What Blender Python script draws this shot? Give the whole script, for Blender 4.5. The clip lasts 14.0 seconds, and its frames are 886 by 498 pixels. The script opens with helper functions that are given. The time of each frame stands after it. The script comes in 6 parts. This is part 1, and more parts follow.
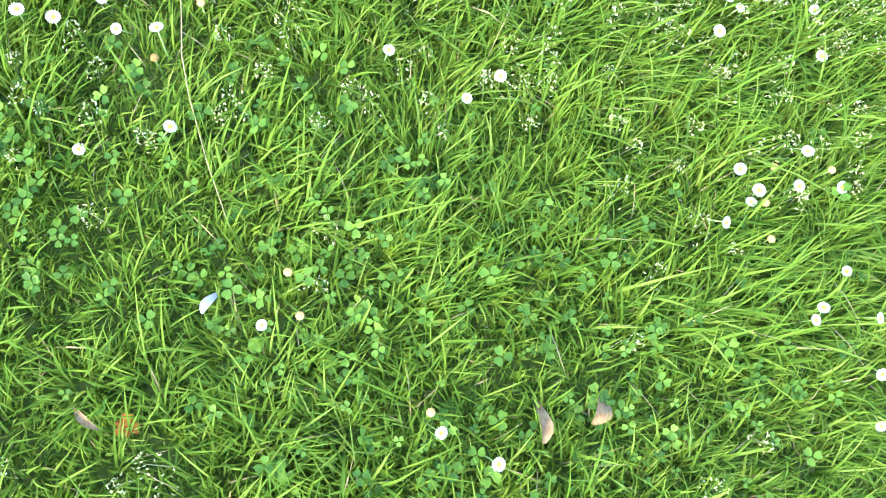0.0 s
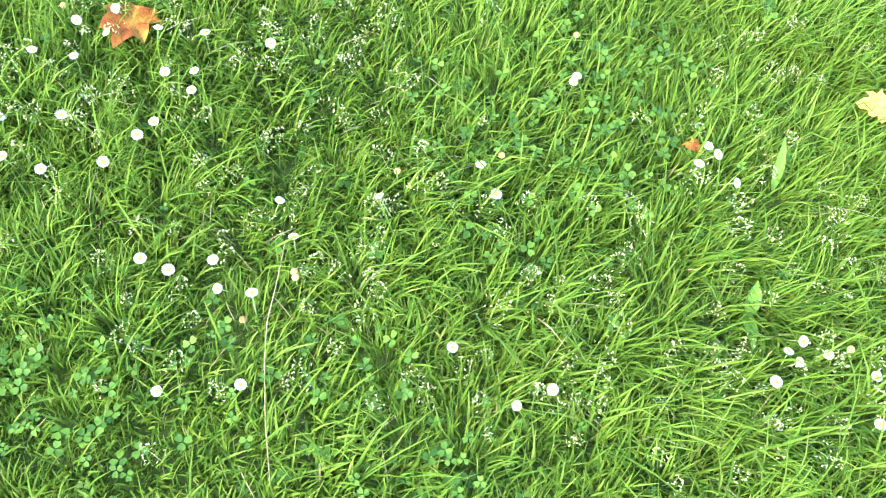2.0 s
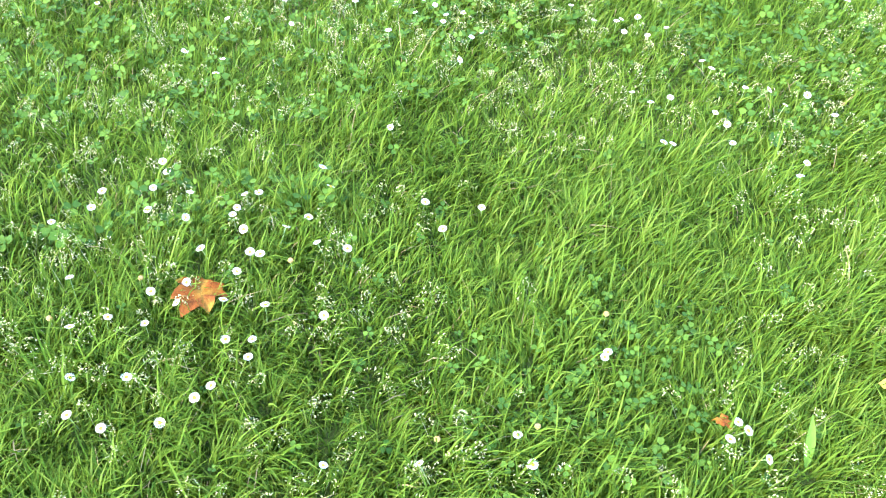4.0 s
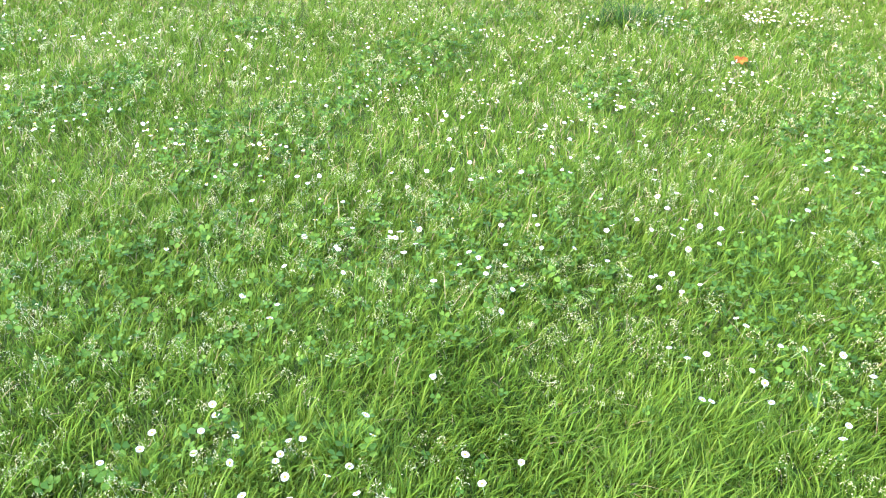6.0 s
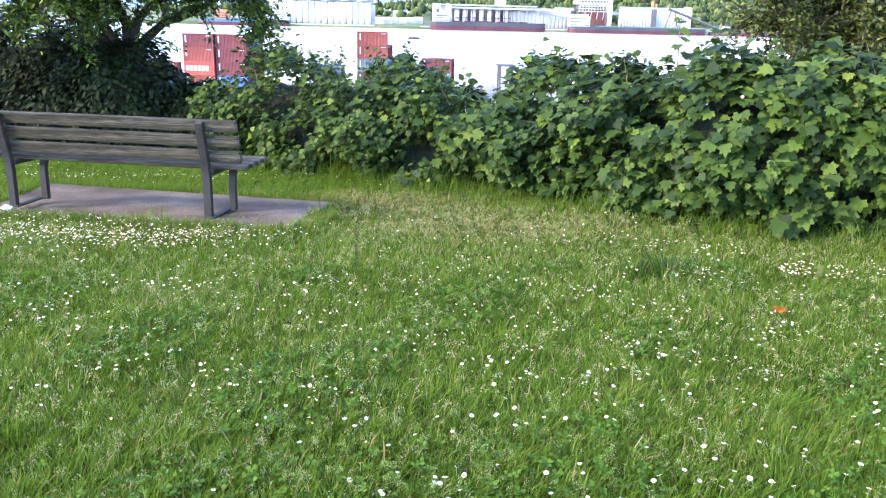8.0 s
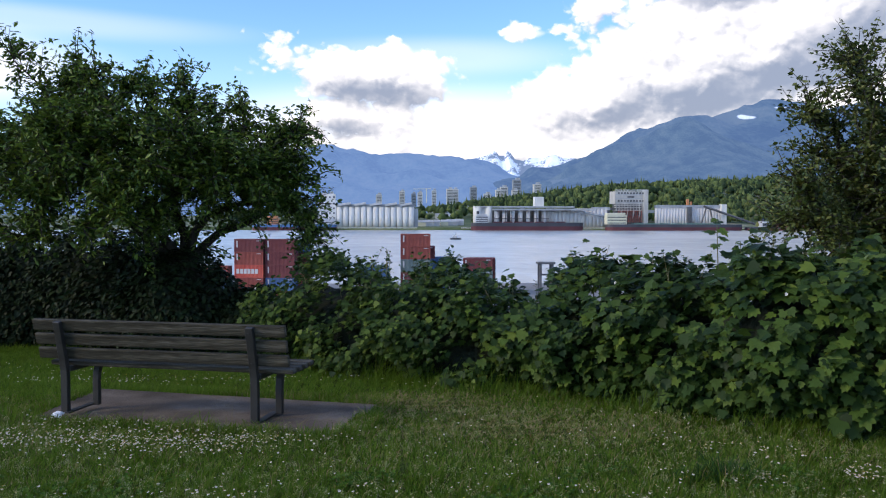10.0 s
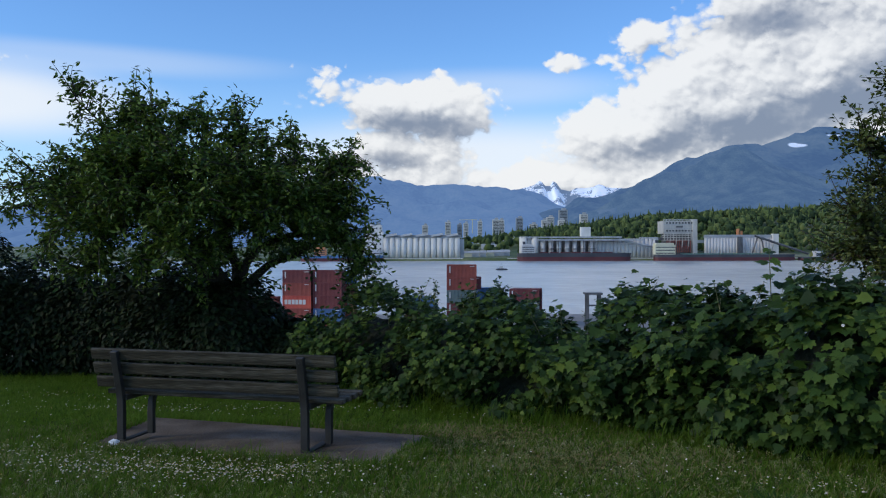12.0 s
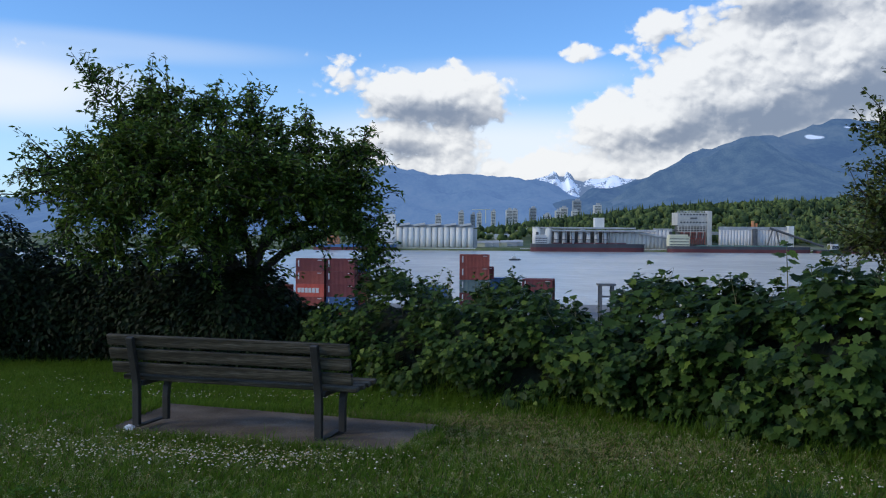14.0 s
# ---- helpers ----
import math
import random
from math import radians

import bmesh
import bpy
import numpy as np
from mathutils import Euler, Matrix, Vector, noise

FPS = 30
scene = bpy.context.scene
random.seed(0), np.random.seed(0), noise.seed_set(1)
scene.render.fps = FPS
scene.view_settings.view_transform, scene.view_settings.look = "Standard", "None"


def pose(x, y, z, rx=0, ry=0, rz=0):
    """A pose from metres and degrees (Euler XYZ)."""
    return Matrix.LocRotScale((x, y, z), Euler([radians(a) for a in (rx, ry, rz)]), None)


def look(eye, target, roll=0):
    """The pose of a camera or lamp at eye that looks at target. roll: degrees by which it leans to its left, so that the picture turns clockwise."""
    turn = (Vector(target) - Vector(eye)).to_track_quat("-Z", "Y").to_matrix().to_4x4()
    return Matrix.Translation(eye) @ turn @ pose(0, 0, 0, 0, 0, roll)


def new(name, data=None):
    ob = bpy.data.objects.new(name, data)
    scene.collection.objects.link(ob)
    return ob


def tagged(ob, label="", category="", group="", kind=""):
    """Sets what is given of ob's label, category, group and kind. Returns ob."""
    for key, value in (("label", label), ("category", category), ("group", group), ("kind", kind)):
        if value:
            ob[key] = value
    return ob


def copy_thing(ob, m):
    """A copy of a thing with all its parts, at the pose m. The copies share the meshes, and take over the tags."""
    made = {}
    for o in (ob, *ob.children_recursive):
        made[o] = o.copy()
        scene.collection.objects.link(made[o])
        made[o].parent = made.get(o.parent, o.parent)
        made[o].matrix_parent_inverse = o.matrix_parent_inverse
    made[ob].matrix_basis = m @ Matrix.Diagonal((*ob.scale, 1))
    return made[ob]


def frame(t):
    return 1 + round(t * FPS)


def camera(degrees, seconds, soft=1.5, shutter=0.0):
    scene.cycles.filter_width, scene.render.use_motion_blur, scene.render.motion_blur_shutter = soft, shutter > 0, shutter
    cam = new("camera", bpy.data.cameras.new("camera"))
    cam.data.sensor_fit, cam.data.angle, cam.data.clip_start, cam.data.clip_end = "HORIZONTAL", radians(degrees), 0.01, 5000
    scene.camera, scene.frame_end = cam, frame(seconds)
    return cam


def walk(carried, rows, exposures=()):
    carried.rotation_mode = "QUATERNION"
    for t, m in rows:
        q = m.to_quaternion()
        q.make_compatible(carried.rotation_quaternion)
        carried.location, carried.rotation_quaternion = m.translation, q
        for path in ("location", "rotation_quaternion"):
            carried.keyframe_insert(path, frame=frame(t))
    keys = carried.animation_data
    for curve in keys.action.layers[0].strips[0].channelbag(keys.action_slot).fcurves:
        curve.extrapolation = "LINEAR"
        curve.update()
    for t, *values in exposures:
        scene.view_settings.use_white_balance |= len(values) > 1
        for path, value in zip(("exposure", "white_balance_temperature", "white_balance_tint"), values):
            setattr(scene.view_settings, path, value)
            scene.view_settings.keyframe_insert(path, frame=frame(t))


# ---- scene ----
cam = camera(55.9, 14.0, soft=1.15)
PATH = [
    (0, (0.069, 0.216, 1.174), (0.442, 0.484, -0.772), 28.4),
    (0.5, (0.117, 0.258, 1.198), (0.466, 0.634, -0.735), 22.0),
    (1, (0.16, 0.285, 1.236), (0.475, 0.79, -0.673), 14.6),
    (1.5, (0.163, 0.292, 1.262), (0.471, 0.956, -0.599), 9.7),
    (2, (0.164, 0.287, 1.282), (0.468, 1.086, -0.526), 6.8),
    (2.5, (0.16, 0.287, 1.301), (0.476, 1.204, -0.448), 5.6),
    (3, (0.153, 0.283, 1.318), (0.484, 1.319, -0.36), 4.7),
    (3.5, (0.151, 0.274, 1.346), (0.488, 1.445, -0.24), 3.5),
    (3.7, (0.145, 0.26, 1.352), (0.487, 1.492, -0.186), 3.3),
    (5.8, (0.117, 0.261, 1.445), (0.439, 1.899, 0.344), 2.4),
    (6, (0.119, 0.255, 1.452), (0.428, 1.922, 0.392), 2.0),
    (6.5, (0.108, 0.236, 1.469), (0.408, 1.98, 0.537), 1.8),
    (7, (0.103, 0.214, 1.485), (0.389, 2.033, 0.703), 1.6),
    (7.5, (0.099, 0.191, 1.499), (0.353, 2.064, 0.845), 1.3),
    (8, (0.096, 0.177, 1.507), (0.323, 2.088, 0.965), 1.4),
    (8.5, (0.093, 0.176, 1.516), (0.292, 2.119, 1.086), 1.2),
    (9, (0.087, 0.167, 1.531), (0.263, 2.137, 1.235), 0.8),
    (9.2, (0.085, 0.162, 1.538), (0.253, 2.14, 1.298), 0.6),
    (11.3, (0.051, 0.129, 1.555), (0.106, 2.128, 1.552), 0.0),
    (11.5, (0.05, 0.135, 1.552), (0.096, 2.134, 1.547), -0.0),
    (12, (0.052, 0.107, 1.553), (0.069, 2.107, 1.546), -0.1),
    (12.5, (0.05, 0.113, 1.553), (0.05, 2.113, 1.538), -0.0),
    (13, (0.048, 0.117, 1.552), (0.038, 2.117, 1.526), 0.0),
    (13.5, (0.042, 0.12, 1.553), (0.026, 2.12, 1.525), 0.3),
    (14, (0.036, 0.121, 1.551), (0.022, 2.121, 1.519), 0.4),
]
walk(cam, [(t, look(eye, target, roll)) for t, eye, target, roll in PATH],
     [(0, 3.9, 6700, 13), (1.0, 3.98, 6720, 13), (2.0, 4.02, 6740, 14), (2.5, 3.95, 6750, 14), (3.7, 3.88, 6800, 15), (6.0, 3.6, 6850, 18), (6.5, 3.64, 6900, 18), (7.0, 3.65, 6950, 18), (7.5, 3.22, 6950, 20), (8.5, 2.38, 6850, 21), (9.2, 1.5, 6900, 20), (11.3, 0.07, 6400, 10), (14, 0.12, 6350, 10)])

# ---- world, sun ----
SUN_DIR = Vector((-0.85, -0.28, 0.48)).normalized()      # towards the sun
SUN_EL = math.asin(SUN_DIR.z)
SUN_AZ = math.atan2(SUN_DIR.x, SUN_DIR.y)

world = bpy.data.worlds.new("world")
scene.world = world
world.use_nodes = True
WT = world.node_tree
WT.nodes.clear()


def wnode(kind, **values):
    n = WT.nodes.new(kind)
    for k, v in values.items():
        n.inputs[k].default_value = v
    return n


def wm(op, a, b=None, c=None, clamp=False):
    """One math node of the sky; numbers or sockets in, a socket out."""
    n = WT.nodes.new("ShaderNodeMath")
    n.operation, n.use_clamp = op, clamp
    for i, v in enumerate((a, b, c)):
        if v is None:
            continue
        if isinstance(v, (int, float)):
            n.inputs[i].default_value = v
        else:
            WT.links.new(v, n.inputs[i])
    return n.outputs[0]


def wsmooth(v, lo, hi):
    n = WT.nodes.new("ShaderNodeMapRange")
    n.interpolation_type = "SMOOTHSTEP"
    WT.links.new(v, n.inputs[0])
    n.inputs[1].default_value, n.inputs[2].default_value = lo, hi
    return n.outputs[0]


def wmix(f, a, b):
    n = WT.nodes.new("ShaderNodeMix")
    n.data_type = "RGBA"
    if isinstance(f, (int, float)):
        n.inputs[0].default_value = f
    else:
        WT.links.new(f, n.inputs[0])
    for s, v in ((6, a), (7, b)):
        if isinstance(v, tuple):
            n.inputs[s].default_value = v
        else:
            WT.links.new(v, n.inputs[s])
    return n.outputs[2]


sky = WT.nodes.new("ShaderNodeTexSky")
sky.sky_type = "NISHITA"
sky.sun_disc = False
sky.sun_elevation, sky.sun_rotation = SUN_EL, SUN_AZ
sky.air_density, sky.dust_density, sky.ozone_density = 1.0, 0.4, 2.0
coord = WT.nodes.new("ShaderNodeTexCoord")
sep = WT.nodes.new("ShaderNodeSeparateXYZ")
WT.links.new(coord.outputs["Generated"], sep.inputs[0])
azimuth = wm("ARCTAN2", sep.outputs[0], sep.outputs[1])
elevation = wm("ARCSINE", sep.outputs[2])

# cloud banks: azimuth, elevation, half widths (radians), tilt (degrees), weight
BANKS = [(-0.035, 0.165, 0.140, 0.042, -3, 1.6), (-0.050, 0.115, 0.095, 0.034, 0, 1.3), (-0.02, 0.082, 0.08, 0.026, 0, 1.2), (0.15, 0.076, 0.17, 0.028, 2, 1.4),
         (0.29, 0.148, 0.180, 0.056, 10, 2.6), (0.38, 0.188, 0.200, 0.084, 18, 3.0), (0.52, 0.250, 0.235, 0.140, 0, 3.2), (0.37, 0.105, 0.25, 0.055, 5, 2.4),
         (0.240, 0.238, 0.032, 0.020, 10, 0.9), (0.150, 0.214, 0.020, 0.014, 20, 0.75), (0.190, 0.212, 0.040, 0.009, 5, 0.5),
         (1.05, 0.25, 0.45, 0.2, 0, 1.1), (-1.15, 0.25, 0.4, 0.15, 0, 0.8)]
# thick grey undersides within the banks
BELLIES = [(0.375, 0.243, 0.085, 0.022, 0, 0.75), (0.40, 0.140, 0.22, 0.030, 10, 0.85), (-0.02, 0.143, 0.14, 0.022, -4, 0.5), (-0.05, 0.104, 0.08, 0.022, 0, 0.45), (0.52, 0.19, 0.12, 0.04, 15, 0.6)]


def bank_field(az, el, banks):
    """The highest of several tilted ellipses: its weight in the middle, nought at its rim."""
    best = None
    for a, e, ra, re, tilt, weight in banks:
        c, k = math.cos(radians(tilt)), math.sin(radians(tilt))
        da, de = wm("SUBTRACT", az, a), wm("SUBTRACT", el, e)
        p = wm("ADD", wm("MULTIPLY", da, c / ra), wm("MULTIPLY", de, k / ra))
        q = wm("ADD", wm("MULTIPLY", da, -k / re), wm("MULTIPLY", de, c / re))
        r = wm("SQRT", wm("ADD", wm("MULTIPLY", p, p), wm("MULTIPLY", q, q)))
        v = wm("MULTIPLY", wm("SUBTRACT", 1.0, r), weight)
        best = v if best is None else wm("MAXIMUM", best, v)
    return best


def cloud_density(shift_az, shift_el, octaves):
    az, el = wm("ADD", azimuth, shift_az), wm("ADD", elevation, shift_el)
    best = bank_field(az, el, BANKS)
    # open sky behind and overhead: broken cloud
    best = wm("MAXIMUM", best, wm("SUBTRACT", wsmooth(wm("ABSOLUTE", azimuth), 0.9, 1.4), 1.05))
    best = wm("MAXIMUM", best, wm("SUBTRACT", wsmooth(el, 0.42, 0.7), 1.12))
    best = wm("MINIMUM", wm("MAXIMUM", best, -1.6), 1.15)
    comb = WT.nodes.new("ShaderNodeCombineXYZ")
    WT.links.new(az, comb.inputs[0])
    WT.links.new(wm("MULTIPLY", el, 1.25), comb.inputs[1])
    wide = wnode("ShaderNodeTexNoise", Scale=9.0, Detail=2.0, Roughness=0.5)
    WT.links.new(comb.outputs[0], wide.inputs["Vector"])
    total = wm("ADD", best, wm("MULTIPLY", wm("SUBTRACT", wide.outputs[0], 0.46), 1.05))
    # rounded heads: cells within cells, on a bent grid
    bent = WT.nodes.new("ShaderNodeVectorMath")
    bent.operation = "MULTIPLY_ADD"
    warp = wnode("ShaderNodeTexNoise", Scale=30.0, Detail=4.0, Roughness=0.6)
    WT.links.new(comb.outputs[0], warp.inputs["Vector"])
    WT.links.new(warp.outputs["Color"], bent.inputs[0])
    bent.inputs[1].default_value = (0.034, 0.034, 0.0)
    WT.links.new(comb.outputs[0], bent.inputs[2])
    for sc, amp in ((17.0, 0.62), (40.0, 0.42), (95.0, 0.26))[:octaves]:
        cell = wnode("ShaderNodeTexVoronoi", Scale=sc)
        cell.feature = "SMOOTH_F1"
        cell.inputs["Smoothness"].default_value = 0.55
        WT.links.new(bent.outputs[0], cell.inputs["Vector"])
        total = wm("ADD", total, wm("MULTIPLY", wm("SUBTRACT", 0.42, cell.outputs["Distance"]), amp * 1.9))
    wisp = wnode("ShaderNodeTexNoise", Scale=60.0, Detail=6.0, Roughness=0.62)
    WT.links.new(comb.outputs[0], wisp.inputs["Vector"])
    return wm("ADD", total, wm("MULTIPLY", wm("SUBTRACT", wisp.outputs[0], 0.5), 0.55))


dens = cloud_density(0.0, 0.0, 3)
above = cloud_density(-0.012, 0.022, 2)
near_above = cloud_density(-0.003, 0.0055, 3)
cover = wsmooth(dens, -0.16, 0.24)
relief = wm("ADD", wm("MULTIPLY", wm("SUBTRACT", above, dens), 0.30), wm("MULTIPLY", wm("SUBTRACT", near_above, dens), 0.42))
belly = wm("MULTIPLY", wsmooth(bank_field(azimuth, elevation, BELLIES), -0.15, 0.6), wm("ADD", 0.45, wm("MULTIPLY", wsmooth(dens, 0.2, 1.3), 0.4)))
shade = wsmooth(wm("ADD", relief, belly), -0.26, 0.80)
cloud_colour = wmix(shade, (0.84, 0.845, 0.84, 1), (0.22, 0.265, 0.35, 1))
sky_scaled = WT.nodes.new("ShaderNodeVectorMath")
sky_scaled.operation = "MULTIPLY"
WT.links.new(sky.outputs[0], sky_scaled.inputs[0])
sky_scaled.inputs[1].default_value = (0.091, 0.131, 0.180)
veil = wm("MULTIPLY", wsmooth(wm("MULTIPLY", elevation, -1.0), -0.24, -0.02), 0.55)
hazy = wmix(veil, sky_scaled.outputs[0], (0.58, 0.76, 0.95, 1))
# thin white veils low in the sky
for a, e, ra, re, weight in ((0.05, 0.095, 0.40, 0.075, 0.8), (-0.52, 0.155, 0.26, 0.055, 0.85), (-0.40, 0.205, 0.30, 0.022, 0.25), (0.06, 0.185, 0.22, 0.03, 0.3)):
    da = wm("DIVIDE", wm("SUBTRACT", azimuth, a), ra)
    de = wm("DIVIDE", wm("SUBTRACT", elevation, e), re)
    r = wm("SQRT", wm("ADD", wm("MULTIPLY", da, da), wm("MULTIPLY", de, de)))
    hazy = wmix(wm("MULTIPLY", wsmooth(wm("SUBTRACT", 1.0, r), 0.0, 0.75), weight), hazy, (0.84, 0.87, 0.90, 1))
full = wmix(wm("MULTIPLY", cover, 0.96), hazy, cloud_colour)
background = WT.nodes.new("ShaderNodeBackground")
out = WT.nodes.new("ShaderNodeOutputWorld")
WT.links.new(full, background.inputs[0])
background.inputs[1].default_value = 1.0
WT.links.new(background.outputs[0], out.inputs[0])

sun = new("sun", bpy.data.lights.new("sun", "SUN"))
sun.data.energy, sun.data.angle, sun.data.color = 1.2, radians(14), (1.0, 0.86, 0.62)
sun.matrix_world = look(SUN_DIR * 50, (0, 0, 0))


# ---- materials ----
def material(name, stops, scale=8.0, rough=0.6, metal=0.0, bump=0.0, bump_scale=None, translucent=0.0, pick="noise",
             fine=0.0, stretch=(1, 1, 1), spec=0.5, haze_glow=None):
    """A node material. stops: (position, colour) of a ramp that is read by noise, by the mesh island or by the object; fine: share of a second, finer grain."""
    m = bpy.data.materials.new(name)
    m.use_nodes = True
    t = m.node_tree
    t.nodes.clear()
    N, L = t.nodes.new, t.links.new
    o = N("ShaderNodeOutputMaterial")
    p = N("ShaderNodeBsdfPrincipled")
    p.inputs["Roughness"].default_value, p.inputs["Metallic"].default_value = rough, metal
    p.inputs["Specular IOR Level"].default_value = spec
    tc = N("ShaderNodeTexCoord")
    mp = N("ShaderNodeMapping")
    mp.inputs["Scale"].default_value = stretch
    L(tc.outputs["Object"], mp.inputs[0])
    n1 = N("ShaderNodeTexNoise")
    n1.inputs["Scale"].default_value, n1.inputs["Detail"].default_value = scale, 6
    L(mp.outputs[0], n1.inputs["Vector"])
    n2 = N("ShaderNodeTexNoise")
    n2.inputs["Scale"].default_value, n2.inputs["Detail"].default_value = (bump_scale or scale * 9), 4
    L(mp.outputs[0], n2.inputs["Vector"])

    def mm(op, a, b):
        k = N("ShaderNodeMath")
        k.operation = op
        for i, v in enumerate((a, b)):
            if isinstance(v, (int, float)):
                k.inputs[i].default_value = v
            else:
                L(v, k.inputs[i])
        return k.outputs[0]
    fac = n1.outputs[0]
    if pick == "island":
        g = N("ShaderNodeNewGeometry")
        fac = mm("ADD", mm("MULTIPLY", g.outputs["Random Per Island"], 0.62), mm("MULTIPLY", n1.outputs[0], 0.38))
    elif pick == "object":
        g = N("ShaderNodeObjectInfo")
        fac = mm("ADD", mm("MULTIPLY", g.outputs["Random"], 0.6), mm("MULTIPLY", n1.outputs[0], 0.4))
    if fine:
        fac = mm("ADD", fac, mm("MULTIPLY", mm("SUBTRACT", n2.outputs[0], 0.5), fine))
    ramp = N("ShaderNodeValToRGB")
    while len(ramp.color_ramp.elements) < len(stops):
        ramp.color_ramp.elements.new(0.5)
    for e, (pos, col) in zip(ramp.color_ramp.elements, stops):
        e.position, e.color = pos, (*col, 1)
    L(fac, ramp.inputs[0])
    L(ramp.outputs[0], p.inputs["Base Color"])
    if bump:
        b = N("ShaderNodeBump")
        b.inputs["Strength"].default_value, b.inputs["Distance"].default_value = bump, 0.02
        L(n2.outputs[0], b.inputs["Height"])
        L(b.outputs[0], p.inputs["Normal"])
    # even emission that paints distance haze onto the mountains
    if haze_glow:
        p.inputs["Emission Color"].default_value, p.inputs["Emission Strength"].default_value = (*haze_glow, 1), 1.0
    last = p.outputs[0]
    if translucent:
        tr = N("ShaderNodeBsdfTranslucent")
        L(ramp.outputs[0], tr.inputs[0])
        mx = N("ShaderNodeMixShader")
        mx.inputs[0].default_value = translucent
        L(last, mx.inputs[1])
        L(tr.outputs[0], mx.inputs[2])
        last = mx.outputs[0]
    L(last, o.inputs[0])
    return m


GRASS = material("grass_blade", [(0.14, (0.052, 0.108, 0.011)), (0.43, (0.096, 0.182, 0.017)), (0.65, (0.132, 0.222, 0.026)), (0.83, (0.170, 0.245, 0.042)), (0.94, (0.23, 0.235, 0.08))],
                 scale=1.6, rough=0.6, translucent=0.5, pick="island", spec=0.08)
SEED = material("grass_seed", [(0.2, (0.22, 0.25, 0.085)), (0.8, (0.38, 0.37, 0.18))], scale=5, rough=0.7, translucent=0.2, pick="island")
CLOVER = material("clover_leaf", [(0.2, (0.034, 0.092, 0.011)), (0.6, (0.068, 0.150, 0.016)), (0.9, (0.115, 0.210, 0.026))], scale=3, rough=0.6, translucent=0.3, pick="island", spec=0.15)
SOIL = material("lawn_soil", [(0.25, (0.030, 0.050, 0.009)), (0.5, (0.052, 0.078, 0.014)), (0.75, (0.095, 0.100, 0.032))], scale=1.1, rough=0.95, bump=0.6, bump_scale=40, fine=0.5, spec=0.03)
YARD = material("yard_gravel", [(0.3, (0.16, 0.16, 0.155)), (0.7, (0.26, 0.25, 0.24))], scale=0.08, rough=0.9)
FARLAND = material("far_land", [(0.3, (0.05, 0.09, 0.03)), (0.55, (0.13, 0.16, 0.07)), (0.75, (0.30, 0.29, 0.25))], scale=0.012, rough=0.95, fine=0.4)
BANK = material("bank_scrub", [(0.3, (0.02, 0.045, 0.012)), (0.7, (0.06, 0.10, 0.03))], scale=0.5, rough=0.95, fine=0.4)
PETAL = material("daisy_petal", [(0.2, (0.62, 0.59, 0.50)), (0.9, (0.76, 0.73, 0.63))], scale=40, rough=0.6, translucent=0.2)
DISC = material("daisy_disc", [(0.2, (0.42, 0.25, 0.012)), (0.8, (0.55, 0.38, 0.03))], scale=300, rough=0.8, bump=0.4)
FADED = material("faded_flower", [(0.2, (0.30, 0.18, 0.035)), (0.9, (0.38, 0.25, 0.09))], scale=60, rough=0.8)
STALK = material("flower_stalk", [(0.3, (0.12, 0.24, 0.06)), (0.8, (0.22, 0.30, 0.10))], scale=10, rough=0.6)
LEAF_HEDGE = material("hedge_leaf", [(0.12, (0.008, 0.021, 0.006)), (0.45, (0.026, 0.054, 0.011)), (0.74, (0.060, 0.104, 0.017)), (0.95, (0.18, 0.225, 0.036))], scale=1.3, rough=0.5, translucent=0.15, pick="island", spec=0.15, bump=0.25, bump_scale=60)
LEAF_HEDGE_PICK = material("hedge_leaf_large", [(0.12, (0.014, 0.036, 0.008)), (0.45, (0.038, 0.076, 0.014)), (0.72, (0.082, 0.136, 0.021)), (0.93, (0.21, 0.26, 0.038))], scale=1.3, rough=0.5, spec=0.16, translucent=0.15, pick="object", bump=0.25, bump_scale=60)
LEAF_TREE = material("tree_leaf", [(0.15, (0.024, 0.054, 0.010)), (0.5, (0.070, 0.128, 0.019)), (0.85, (0.18, 0.25, 0.036))], spec=0.3, scale=1.5, rough=0.45, translucent=0.25, pick="island")
# almost black leaves: the tree's shade over these shrubs is in their colour
LEAF_SHADED = material("shaded_shrub_leaf", [(0.15, (0.006, 0.013, 0.005)), (0.6, (0.013, 0.026, 0.008)), (0.9, (0.03, 0.055, 0.015))], spec=0.2, scale=1.5, rough=0.6, translucent=0.1, pick="island")
LEAF_OLIVE = material("olive_leaf", [(0.15, (0.034, 0.058, 0.012)), (0.5, (0.080, 0.112, 0.022)), (0.88, (0.19, 0.20, 0.048))], scale=1.5, rough=0.5, translucent=0.25, pick="island")
# near-black skin behind the leaves: the hedge's inner shade painted as colour
SHADE_CORE = material("hedge_shade_core", [(0.3, (0.005, 0.009, 0.004)), (0.7, (0.012, 0.020, 0.007))], scale=7, rough=0.95, bump=0.8, bump_scale=30)
BARK = material("bark", [(0.3, (0.018, 0.015, 0.012)), (0.7, (0.048, 0.040, 0.032))], scale=9, rough=0.9, bump=0.8, bump_scale=40, stretch=(1, 1, 0.3))
CANE = material("cane", [(0.3, (0.10, 0.13, 0.05)), (0.7, (0.20, 0.16, 0.09))], scale=9, rough=0.7)
WOOD = material("weathered_wood", [(0.25, (0.015, 0.0135, 0.008)), (0.5, (0.040, 0.036, 0.024)), (0.78, (0.125, 0.112, 0.088))], spec=0.25, scale=3.5, rough=0.75, bump=0.6, bump_scale=22, stretch=(0.35, 6, 6), fine=0.7)
STEEL = material("painted_steel", [(0.3, (0.013, 0.013, 0.012)), (0.7, (0.028, 0.027, 0.026))], scale=6, rough=0.55, metal=0.1, bump=0.15, bump_scale=70)
